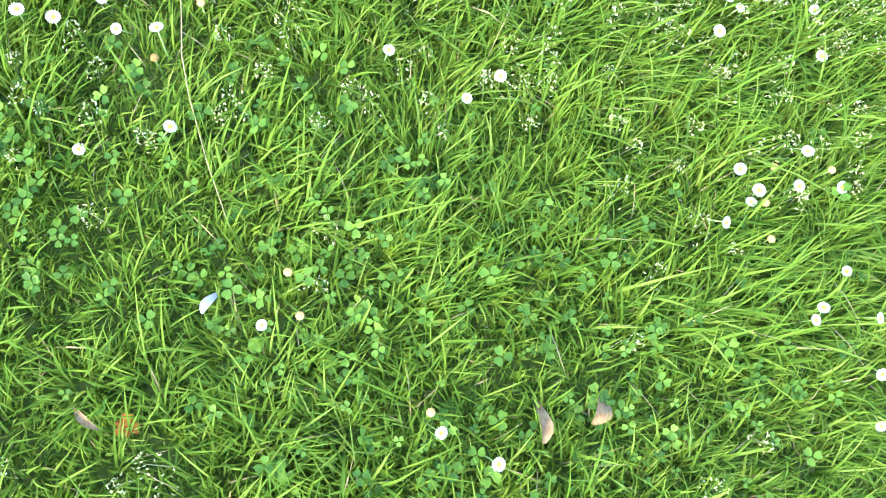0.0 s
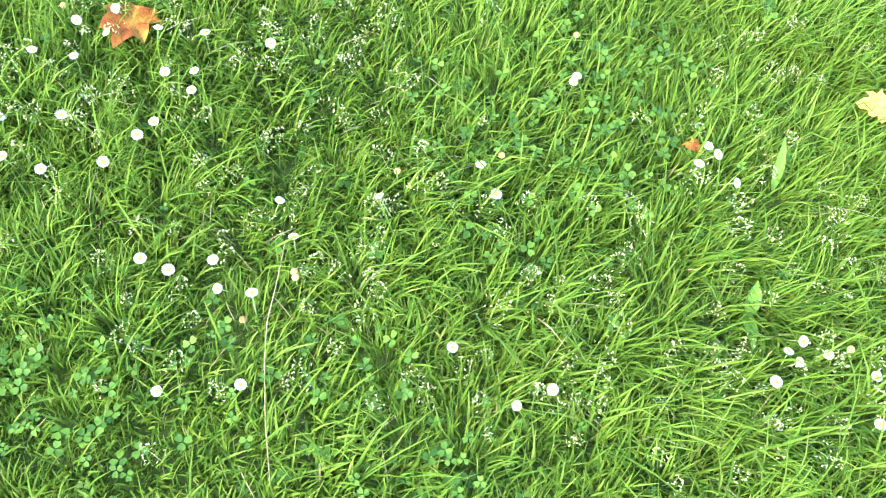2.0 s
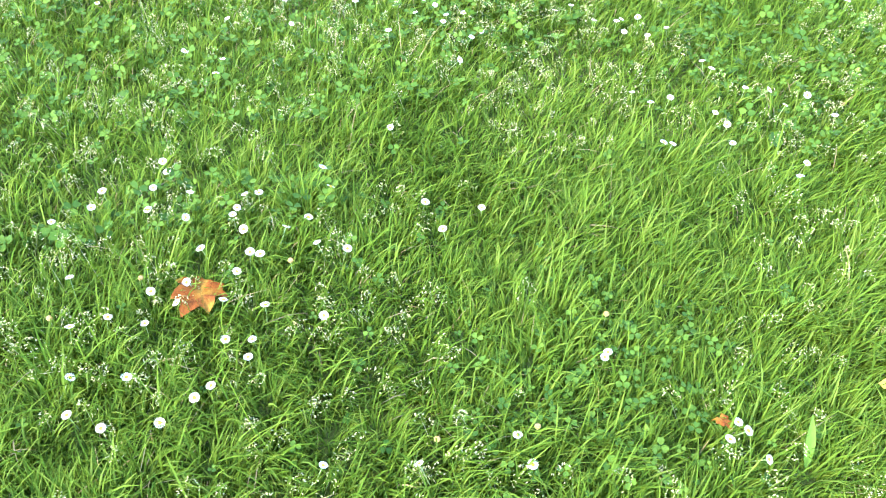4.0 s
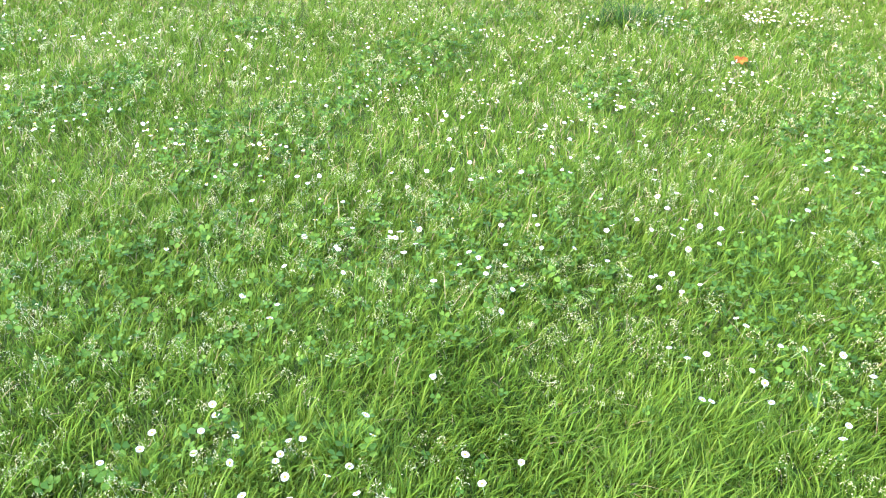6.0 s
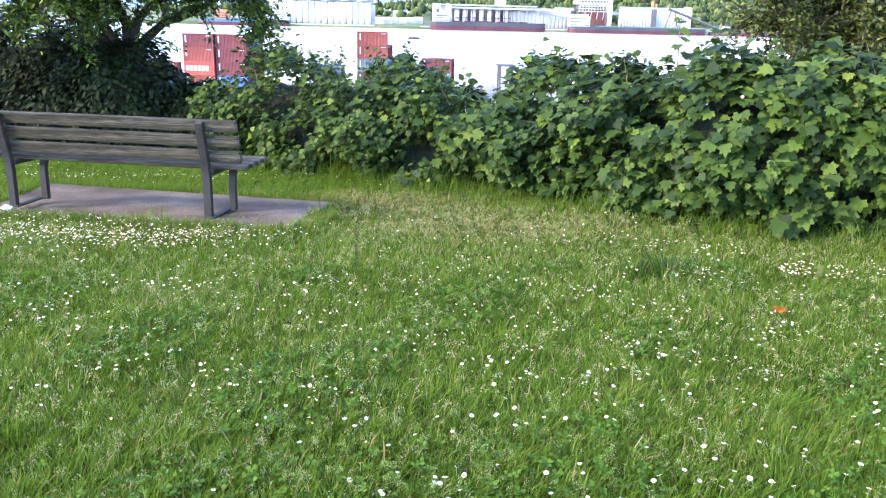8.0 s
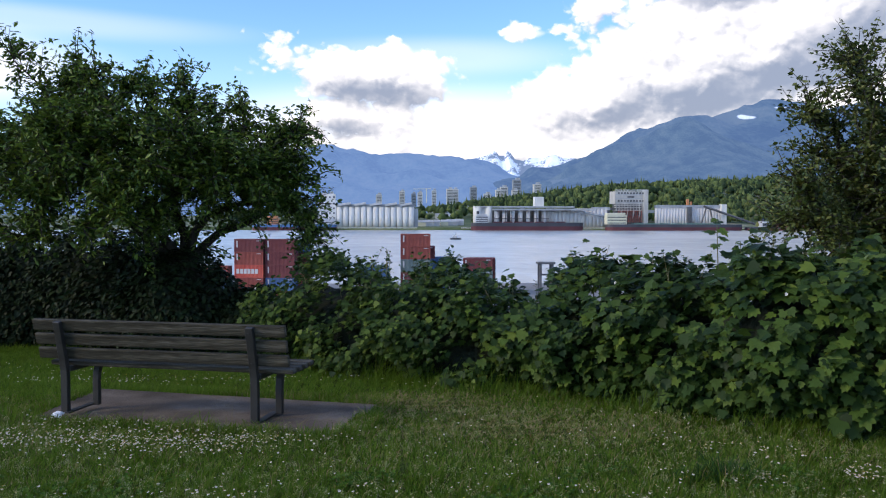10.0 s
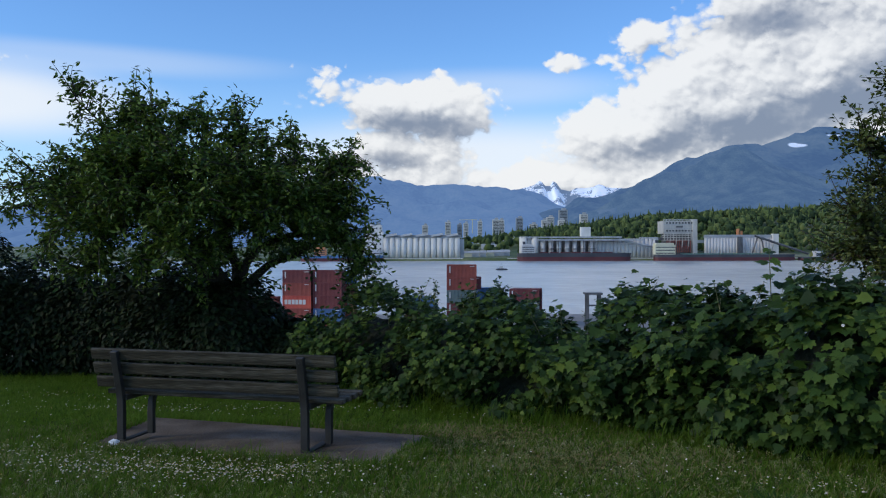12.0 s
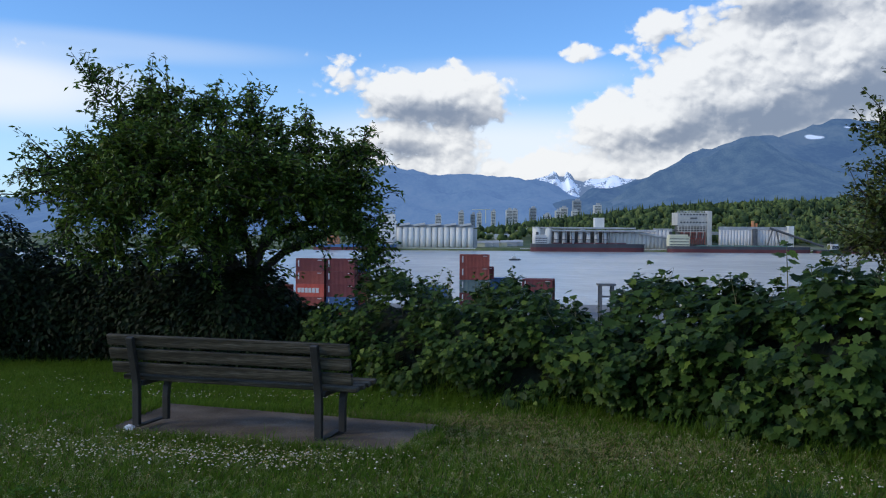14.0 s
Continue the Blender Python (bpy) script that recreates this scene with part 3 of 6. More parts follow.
# white silo block with a loading arm
east = thing("silo_block", "white ribbed silo block beside the quay", "grain elevator")
me = silo_mesh(2.15, 25.5)
me.materials[0] = SILO_W
for j in range(23):
    part("silo", me, SILO_W, east, place=pose(345 + 3.95 * j, 1064, BASE))
block("roof_gallery", 343, 434, 1062, 1068, 11.7, 15.4, ROOF, east)
block("stair_tower", 384, 390, 1058, 1062, BASE, 13, DARKST, east)
block("stack", 385, 388, 1064, 1067, 15.4, 23, ORANGE, east)
block("stack", 390, 392, 1064, 1067, 15.4, 20, ORANGE, east)
block("end_tower", 429, 436, 1058, 1066, BASE, 16.5, SILO, east)
conv = bmesh.new()
add_tube(conv, (404, 1055, 14), (470, 1050, -9), 1.5, 1.5, 4)
add_tube(conv, (408, 1055, 13), (400, 1055, -12), 0.9, 0.9, 4)
add_tube(conv, (412, 1055, 12), (418, 1055, -12), 0.9, 0.9, 4)
part("loading_arm", conv, DARKST, east, "dark steel loading arm")


def ship(label, x0, x1, y, top, mats, house, place_right=False):
    """A bulk carrier moored side on; house: (x0, x1, top, material)."""
    s = thing("cargo_ship", label, "ship")
    for name, z0, z1, mat in (("hull_bottom", -17.6, (top - 17.6) * 0.5 + 0.6, mats[0]), ("hull_side", (top - 17.6) * 0.5 + 0.6, top, mats[1])):
        bm = bmesh.new()
        n = 24
        low, high = [], []
        for j in range(n):
            a = 2 * math.pi * j / n
            ca, sa = math.cos(a), math.sin(a)
            ex = math.copysign(abs(ca) ** 0.25, ca) * (x1 - x0) / 2 + (x0 + x1) / 2
            ey = math.copysign(abs(sa) ** 0.6, sa) * 11 + y
            low.append(bm.verts.new((ex, ey, z0)))
            high.append(bm.verts.new((ex + (1.2 if ca > 0.6 else 0), ey, z1)))
        for j in range(n):
            bm.faces.new((low[j], low[(j + 1) % n], high[(j + 1) % n], high[j]))
        bm.faces.new(high)
        part(name, bm, mat, s)
    hx0, hx1, hz, mat = house
    block("deckhouse", hx0, hx1, y - 7, y + 6, top, hz, mat, s)
    block("bridge", hx0 + 1, hx1 - 2, y - 8, y + 7, hz, hz + 2.4, mat, s)
    block("funnel", hx0 + 2, hx0 + 5, y - 2, y + 2, hz + 2.4, hz + 6, mats[1], s)
    for j in range(3):
        block("window_row", hx0 + 0.8, hx1 - 0.8, y - 7.2, y - 6.9, top + 1.2 + j * (hz - top - 1) / 3, top + 2.2 + j * (hz - top - 1) / 3, GLASS, s)
    for j in range(7):
        a = x0 + (x1 - x0) * (0.2 + 0.095 * j)
        if not hx0 - 8 < a < hx1 + 2:
            block("hatch", a, a + (x1 - x0) * 0.07, y - 6, y + 6, top - 0.3, top + 1.3, mats[2], s)
    return s


ship("dark red bulk carrier moored at the terminal", 101, 241, 1036, -7.4, (HULL_RED, HULL_DARK, HULL_RED), (106, 122, 1, WHITE))
ship("dark bulk carrier with a cream deckhouse and green hatches", 271, 445, 1036, -9.4, (HULL_RED, HULL_DARK, DECK), (271, 296, 2.5, CREAM))
ship("blue ship with an orange deckhouse", -168, -66, 1038, -10, (HULL_RED, HULL_BLUE, DECK), (-150, -136, -2, ORANGE))
ship("low barge with red steelwork", 452, 560, 1036, -12.5, (HULL_RED, HULL_DARK, REDST), (470, 480, -8, WHITE))

boat = thing("workboat", "small white workboat crossing the harbour", "boat")
bm = bmesh.new()
add_box(bm, 9, 3.2, 1.6, pose(50.5, 640, -16.5))
bmesh.ops.bevel(bm, geom=bm.edges[:], offset=0.5, segments=2, affect="EDGES")
part("hull", bm, HULL_DARK, boat)
part("cabin", box(3.2, 2.4, 2.0, 0.2, pose(50, 640, -14.7)), WHITE, boat)
bm = bmesh.new()
add_tube(bm, (50.5, 640, -13.8), (50.5, 640, -11.5), 0.12, 0.08, 6)
part("mast", bm, DARKST, boat)

# towers of the town behind the far shore
TOWER_A = material("pale_tower_wall", [(0.3, (0.50, 0.50, 0.48)), (0.7, (0.64, 0.63, 0.60))], scale=0.2, rough=0.8)
TOWER_B = material("grey_tower_wall", [(0.3, (0.22, 0.25, 0.28)), (0.7, (0.32, 0.35, 0.38))], scale=0.2, rough=0.6)
TOWERS = [(27, 28, 13, 57, 0), (28.5, 55, 11, 52, 1), (28, 69, 11, 54, 0), (29, 100, 10, 58, 0), (30, 137, 15, 62, 0), (30, 153, 15, 63, 0), (31, 197, 16, 68, 1),
          (30, 246, 12, 60, 0), (32, 264, 17, 68, 0), (33, 296, 19, 85, 1), (33, 339, 17, 74, 0), (30, 285, 14, 60, 0), (30, 225, 16, 52, 0), (30, -25, 14, 50, 0), (30, 380, 14, 56, 0)]
for z0, x, w, top, c in TOWERS:
    wall = (TOWER_A, TOWER_B)[c]
    t = thing("apartment_tower", ("pale" if c == 0 else "grey glassy") + " apartment tower in the town across the water", "building", group="town towers")
    y = 1880 + (x * 37 % 90)
    part("wall", box(w, w, top + 5, 0.2, pose(x, y, (top - 5) / 2)), wall, t)
    part("roof_house", box(w * 0.5, w * 0.5, 4, 0.2, pose(x + w * 0.1, y, top + 2)), ROOF, t)
    for f in range(9):
        zf = top - 4 - f * 3.4
        if zf > 24:
            part("window_band", box(w * 0.8, 0.3, 1.3, 0, pose(x, y - w / 2 - 0.1, zf)), GLASS, t)
crane = thing("tower_crane", "pale tower crane over the town", "crane")
bm = bmesh.new()
add_tube(bm, (82, 1870, 30), (82, 1870, 62), 0.8, 0.8, 4)
add_tube(bm, (52, 1870, 60), (92, 1870, 61), 0.6, 0.6, 4)
part("mast_and_jib", bm, CREAM, crane)


# houses and sheds low on the far shore
rng = np.random.default_rng(5)
for j in range(26):
    x, y = rng.uniform(20, 330), rng.uniform(1230, 1500)
    if j < 6:
        x, y = 42 + j * 11, 1120 + j * 9
    z = float(ground_z(x, y))
    w = rng.uniform(8, 16)
    h = thing("house", "small pale house among trees on the far shore", "house", group="far shore houses")
    part("wall", box(w, 8, 6, 0.1, pose(x, y, z + 2.5)), WHITE if j % 3 else CREAM, h)
    bm = bmesh.new()
    vs = [bm.verts.new((x + sx * w * 0.55, y + sy * 4.6, z + 5.5)) for sx, sy in ((-1, -1), (1, -1), (1, 1), (-1, 1))]
    vs += [bm.verts.new((x + sx * w * 0.5, y, z + 8.5)) for sx in (-1, 1)]
    for f in ((0, 1, 5, 4), (2, 3, 4, 5), (0, 4, 3), (1, 2, 5), (3, 2, 1, 0)):
        bm.faces.new([vs[q] for q in f])
    part("roof", bm, ROOF, h)

# ---- far woods: many small trees in one mesh ----
FARTREE = material("far_trees", [(0.15, (0.018, 0.034, 0.018)), (0.40, (0.048, 0.075, 0.030)), (0.68, (0.105, 0.145, 0.048)), (0.9, (0.19, 0.22, 0.075))], scale=0.02, rough=0.9, pick="island", spec=0.1)


def far_woods(count, xr, yr, seed, keep=None):
    rng = np.random.default_rng(seed)
    verts, faces = [], []
    base = 0
    x = rng.uniform(*xr, count)
    y = rng.uniform(*yr, count)
    if keep is not None:
        ok = keep(x, y, rng)
        x, y = x[ok], y[ok]
    z = ground_z(x, y)
    for a, b, c in zip(x, y, z):
        conifer = rng.random() < 0.26
        h = rng.uniform(11, 27) if conifer else rng.uniform(9, 20)
        tiers = 4 if conifer else 3
        for k in range(tiers):
            if conifer:
                r = h * 0.20 * (1 - k / (tiers + 0.4)) * rng.uniform(0.8, 1.2)
                z0, z1 = c + h * (0.08 + 0.2 * k), c + h * (0.42 + 0.2 * k)
                ox = oy = 0
            else:
                r = h * rng.uniform(0.26, 0.42)
                ox, oy = rng.uniform(-0.2, 0.2, 2) * h
                z0, z1 = c + h * rng.uniform(0.1, 0.3), c + h * rng.uniform(0.75, 1.0)
            sides = 6
            ang = rng.uniform(0, 6) + np.arange(sides) * 2 * np.pi / sides
            rr = r * rng.uniform(0.7, 1.25, sides)
            if conifer:
                ring = np.stack([a + rr * np.cos(ang), b + rr * np.sin(ang), np.full(sides, z0) - rng.uniform(0, 1.5, sides)], -1)
                verts.append(np.vstack([ring, [[a, b, z1]]]))
                faces += [(base + q, base + (q + 1) % sides, base + sides) for q in range(sides)]
                base += sides + 1
            else:
                zm = (z0 + z1) / 2
                r1 = np.stack([a + ox + rr * np.cos(ang), b + oy + rr * np.sin(ang), zm + rng.uniform(-1.5, 1, sides) - h * 0.08], -1)
                r2 = np.stack([a + ox + rr * 0.7 * np.cos(ang + 0.5), b + oy + rr * 0.7 * np.sin(ang + 0.5), zm + h * 0.18 + rng.uniform(-0.8, 0.8, sides)], -1)
                verts.append(np.vstack([r1, r2, [[a + ox, b + oy, z1]], [[a + ox, b + oy, z0]]]))
                for q in range(sides):
                    w = (q + 1) % sides
                    faces += [(base + q, base + w, base + sides + w), (base + q, base + sides + w, base + sides + q),
                              (base + sides + q, base + sides + w, base + 2 * sides), (base + w, base + q, base + 2 * sides + 1)]
                base += 2 * sides + 2
    return np_mesh("far_woods", np.vstack(verts), faces, FARTREE)


woods = new("far_woods", far_woods(5200, (-300, 1050), (1150, 1720), 11, lambda x, y, r: r.random(len(x)) < np.clip(0.22 + (x - 80) / 240, 0.14, 1) * np.where((x < 150) & (y < 1260), 0.2, 1)))
tagged(woods, "dense mixed woods rising behind the far shore", "woods", kind="stuff")


# ---- container yard below the bank ----
BOX_RED = material("red_container_paint", [(0.3, (0.22, 0.045, 0.035)), (0.7, (0.32, 0.075, 0.055))], scale=0.5, rough=0.6, fine=0.25)
BOX_DARK = material("maroon_container_paint", [(0.3, (0.13, 0.025, 0.03)), (0.7, (0.19, 0.045, 0.045))], scale=0.5, rough=0.6, fine=0.25)
BOX_GREEN = material("grey_green_container_paint", [(0.3, (0.10, 0.15, 0.15)), (0.7, (0.16, 0.21, 0.21))], scale=0.5, rough=0.6, fine=0.25)
BOX_BLUE = material("blue_container_paint", [(0.3, (0.04, 0.10, 0.24)), (0.7, (0.07, 0.16, 0.32))], scale=0.5, rough=0.6, fine=0.25)
BOX_BRIGHT = material("bright_red_container_paint", [(0.3, (0.48, 0.07, 0.05)), (0.7, (0.58, 0.11, 0.07))], scale=0.5, rough=0.6)


def container_meshes(length):
    """Corrugated side walls, corner frame, doors with lock rods, for a box 2.44 wide and 2.59 high standing on z = 0."""
    w, h = 2.44, 2.59
    walls = bmesh.new()
    n = int(length / 0.28)
    for side in (-1, 1):
        row = []
        for j in range(n * 4 + 1):
            s = j % 4
            d = 0.05 if s in (1, 2) else 0.0
            x = -length / 2 + 0.1 + (length - 0.2) * j / (n * 4)
            row.append([walls.verts.new((x, side * (w / 2 - 0.02 - d), z)) for z in (0.16, h - 0.12)])
        for a, b in zip(row, row[1:]):
            walls.faces.new((a[0], b[0], b[1], a[1]) if side < 0 else (b[0], a[0], a[1], b[1]))
    add_box(walls, length - 0.1, w - 0.1, 0.05, pose(0, 0, h - 0.06))
    add_box(walls, 0.06, w - 0.1, h - 0.2, pose(-length / 2 + 0.06, 0, h / 2))
    rim = bmesh.new()
    for sx in (-1, 1):
        for sy in (-1, 1):
            add_box(rim, 0.16, 0.16, h, pose(sx * (length / 2 - 0.08), sy * (w / 2 - 0.08), h / 2))
    for sy in (-1, 1):
        for z in (0.08, h - 0.06):
            add_box(rim, length - 0.3, 0.12, 0.13, pose(0, sy * (w / 2 - 0.05), z))
    for sx in (-1, 1):
        for z in (0.08, h - 0.06):
            add_box(rim, 0.12, w - 0.3, 0.13, pose(sx * (length / 2 - 0.06), 0, z))
    door = bmesh.new()
    for s in (-1, 1):
        add_box(door, 0.06, w / 2 - 0.12, h - 0.3, pose(length / 2 - 0.09, s * (w / 4 - 0.03), h / 2))
    rods = bmesh.new()
    for y in (-0.8, -0.35, 0.35, 0.8):
        add_tube(rods, (length / 2 - 0.03, y, 0.15), (length / 2 - 0.03, y, h - 0.15), 0.03, 0.03, 6)
    return {"wall": walls, "frame": rim, "door": door, "lock_rods": rods}


CONTAINER_DATA = {}
for length in (6.06, 12.19):
    for mname, mat in (("red", BOX_RED), ("maroon", BOX_DARK), ("green", BOX_GREEN), ("blue", BOX_BLUE), ("bright", BOX_BRIGHT)):
        CONTAINER_DATA[length, mname] = {k: bm_mesh(k, b, STEEL if k == "lock_rods" else mat) for k, b in container_meshes(length).items()}
SAY = {"red": "rust red", "maroon": "dark maroon", "green": "grey-green", "blue": "blue", "bright": "bright red"}


def container(x, y, z, length, colour, turn=0.0, bars=0):
    c = thing("shipping_container", SAY[colour] + " corrugated steel shipping container in a stack", "container", pose(x, y, z, 0, 0, turn), "container stacks")
    made = {}
    for k, me in CONTAINER_DATA[length, colour].items():
        made[k] = part(k, me, None, made["door"] if k == "lock_rods" else c)
    if bars:
        for j in range(bars):
            part("marking", box(0.62, 0.03, 0.95, 0, pose(-length / 2 + 0.75 + j * 0.78, -1.225, 1.3)), WHITE, c, "white lettering bar")
    else:
        part("marking", box(0.26, 0.03, 1.3, 0, pose(-length / 2 + 0.62, -1.225, 1.6)), WHITE, c, "white upright code bar")
        part("marking", box(0.9, 0.03, 0.12, 0, pose(length / 2 - 0.9, -1.225, 2.25)), WHITE, c, "small white code bar")
    return c


FLOOR_Y = -15.0
for k in range(5):
    top = ("green", "maroon", "green", "red", "red")[k]
    container(5.3, 171.3, -15.21 + k * 2.594, 6.06, top, 0)
    if k < 4:
        container(6.4, 174.4, -15.21 + k * 2.594, 6.06, ("green", "red", "blue", "maroon")[k], 0)
    if k < 3:
        container(-3.2, 171.3, -16.5 + k * 2.594, 6.06, "maroon" if k < 2 else "blue", 0)
    if k < 3:
        container(9.5, 176.8, -15.0 + k * 2.594, 6.06, "blue", 0)
for k in range(3):
    container(18.2, 171, -15.0 + k * 2.594, 6.06, ("blue", "green", "maroon")[k], -9)
    container(19.0, 173.6, -15.0 + k * 2.594, 6.06, ("green", "maroon", "maroon")[k], -9)
    container(19.6, 177.8, -15.0 + k * 2.594 - 0.6, 6.06, ("green", "green", "blue")[k], -9)
for k in range(5):
    z = -16.25 + k * 2.594
    container(-28.0, 171, z, 6.06, ("green", "red", "bright", "red", "maroon")[k], -12, 6 if k == 2 else 0)
    container(-21.7, 170.2, z, 6.06, ("red", "blue", "maroon", "maroon", "maroon")[k], -12)
    container(-26.6, 175, z - 0.3, 6.06, ("green", "red", "maroon", "red", "maroon")[k], -12)
    if k < 3:
        container(-36.0, 176, z - 0.5, 6.06, ("red", "blue", "red")[k], -12)
    container(-19.6, 174, z - 0.3, 6.06, ("green", "red", "red", "maroon", "blue")[k], -12)

post = thing("loading_gantry", "dark steel gantry head rising over the hedge", "gantry", pose(26.4, 140, -15))
for sx in (-1, 1):
    for sy in (-1, 1):
        part("leg", box(0.35, 0.35, 8.6, 0.02, pose(sx * 1.0, sy * 0.9, 4.3)), DARKST, post)
part("top_beam", box(2.9, 2.4, 0.35, 0.02, pose(0, 0, 8.55)), DARKST, post)
part("cross_beam", box(2.4, 0.25, 0.3, 0.02, pose(0, -0.9, 6.6)), DARKST, post)

# ---- concrete pad and bench ----
SLAB = [(-0.02, 8.14), (-3.04, 9.28), (-3.14, 7.72), (-0.37, 6.80)]
bm = bmesh.new()
topv = [bm.verts.new((x, y, float(lawn_z(x, y)) + 0.022)) for x, y in SLAB]
lowv = [bm.verts.new((x, y, float(lawn_z(x, y)) - 0.10)) for x, y in SLAB]
bm.faces.new(topv)
bm.faces.new(lowv[::-1])
for j in range(4):
    bm.faces.new((topv[j], lowv[j], lowv[(j + 1) % 4], topv[(j + 1) % 4]))
bmesh.ops.recalc_face_normals(bm, faces=bm.faces[:])
bmesh.ops.bevel(bm, geom=[e for e in bm.edges if e.verts[0] in topv and e.verts[1] in topv], offset=0.012, segments=2, affect="EDGES")
pad = new("pavement", bm_mesh("pavement", bm, CONCRETE))
tagged(pad, "weathered pinkish-grey concrete pad under the bench", "pavement", kind="structure")

AX = Vector((-0.965, 0.263, 0)).normalized()          # along the bench
NX = Vector((0.263, 0.965, 0)).normalized()           # the way it faces
PADZ = -0.228
# local x along the bench, local y the way it faces, z up
BENCH = Matrix(((-AX.x, NX.x, 0, -1.96), (-AX.y, NX.y, 0, 7.56), (0, 0, 1, PADZ), (0, 0, 0, 1))) @ Matrix.Diagonal((0.935, 1, 1.035, 1))
bench = thing("park_bench", "weathered wooden slat bench on dark steel legs, seen from behind", "bench", BENCH)


def plank(length, wide, thick, wear, seed):
    bm = box(length, wide, thick, 0.008)
    rng = random.Random(seed)
    for v in bm.verts:
        v.co.x += rng.uniform(-wear, wear) * (1 if abs(v.co.x) > length * 0.45 else 0)
    return bm


LEAN_BACK = 14
for j, (z, off) in enumerate(((0.522, -0.038), (0.648, -0.069), (0.774, -0.101))):
    ln = (2.55, 2.565, 2.56)[j]
    part("back_slat", plank(ln, 0.042, 0.098, 0.004, j), WOOD, bench, place=pose((0.030, 0.022, 0.020)[j], off + 0.045, z, LEAN_BACK, 0, (0.1, -0.15, 0.05)[j]))
for j in range(4):
    part("seat_slat", plank(2.5, 0.088, 0.042, 0.004, 10 + j), WOOD, bench, place=pose((0.075, 0.09, 0.105, 0.115)[j], 0.10 + 0.104 * j, 0.425 + 0.006 * j, 3, 0, 0))


def bent_bar(points, wide, thick):
    """A flat steel bar swept in the local yz plane; points: (y, z)."""
    bm = bmesh.new()
    rings = []
    for j, (y, z) in enumerate(points):
        a = Vector(points[max(j - 1, 0)])
        b = Vector(points[min(j + 1, len(points) - 1)])
        d = (b - a).normalized()
        nrm = Vector((-d.y, d.x))
        rings.append([bm.verts.new((sx * wide / 2, y + nrm.x * s * thick / 2, z + nrm.y * s * thick / 2)) for sx, s in ((-1, -1), (1, -1), (1, 1), (-1, 1))])
    for r, q in zip(rings, rings[1:]):
        for k in range(4):
            bm.faces.new((r[k], r[(k + 1) % 4], q[(k + 1) % 4], q[k]))
    bm.faces.new(rings[0][::-1])
    bm.faces.new(rings[-1])
    bmesh.ops.recalc_face_normals(bm, faces=bm.faces[:])
    bmesh.ops.bevel(bm, geom=bm.edges[:], offset=0.004, segments=1, affect="EDGES")
    return bm


for x in (0.975, -0.975):
    bp = part("back_post", bent_bar([(0.0, 0.0), (0.0, 0.30), (-0.005, 0.38), (-0.02, 0.46), (-0.05, 0.58), (-0.100, 0.785), (-0.105, 0.806)], 0.072, 0.05), STEEL, bench, place=pose(x, 0, 0))
    part("front_leg", bent_bar([(0.335, 0.0), (0.335, 0.22), (0.345, 0.30), (0.385, 0.38), (0.42, 0.402)], 0.065, 0.05), STEEL, bench, place=pose(x + 0.085, 0.01, 0))
    part("seat_bearer", box(0.06, 0.40, 0.045, 0.004, pose(x + 0.03, 0.2, 0.383)), STEEL, bench)
    part("foot_bar", box(0.07, 0.42, 0.014, 0.003, pose(x + 0.03, 0.17, 0.007)), STEEL, bench)
    for z, y in ((0.522, -0.075), (0.648, -0.106), (0.774, -0.135)):
        for s in (-0.02, 0.02):
            bm = bmesh.new()
            bmesh.ops.create_uvsphere(bm, u_segments=8, v_segments=5, radius=0.007, matrix=pose(0, y + 0.012, z + s) @ Matrix.Diagonal((1, 0.6, 1, 1)))
            part("bolt", bm, STEEL, bp)

litter = thing("litter", "crumpled white paper wrapper beside the bench leg", "litter", pose(-2.86, 7.66, float(lawn_z(-2.86, 7.66)) + 0.055))
bm = bmesh.new()
bmesh.ops.create_icosphere(bm, subdivisions=2, radius=0.043)
for v in bm.verts:
    v.co += 0.03 * noise.noise_vector(v.co * 30)
    v.co.z *= 0.6
part("wrapper", bm, PAPER, litter)


# ---- leaves, shrubs and trees ----
def lobed_leaf(lobes=5):
    """Outline of a maple-like leaf of width 1, stalk at the origin, tip towards +y; verts and fan faces with a fold along the middle."""
    pts = [(0.05, 0.03), (0.28, -0.10), (0.33, 0.06), (0.46, 0.12), (0.56, 0.26), (0.44, 0.36), (0.36, 0.42), (0.41, 0.56), (0.40, 0.74), (0.26, 0.70), (0.19, 0.70), (0.13, 0.88), (0.0, 1.05)]
    pts = pts + [(-x, y) for x, y in pts[-2::-1]]
    v = [(0, 0.32, 0.0)] + [(x, y, 0.16 * abs(x) - 0.22 * max(y - 0.5, 0) ** 1.2 - 0.25 * max(abs(x) - 0.3, 0)) for x, y in pts]
    f = [(0, j, j % len(pts) + 1) for j in range(1, len(pts) + 1)]
    return np.array(v), np.array(f)


def small_lobed_leaf():
    """The same lobed outline with fewer points, for leaves that stay small."""
    pts = [(0.08, -0.02), (0.36, 0.0), (0.56, 0.26), (0.36, 0.42), (0.42, 0.72), (0.19, 0.70), (0.0, 1.05)]
    pts = pts + [(-x, y) for x, y in pts[-2::-1]]
    v = [(0, 0.32, 0.0)] + [(x, y, 0.16 * abs(x) - 0.22 * max(y - 0.5, 0) ** 1.2 - 0.25 * max(abs(x) - 0.3, 0)) for x, y in pts]
    return np.array(v), np.array([(0, j, j % len(pts) + 1) for j in range(1, len(pts) + 1)])


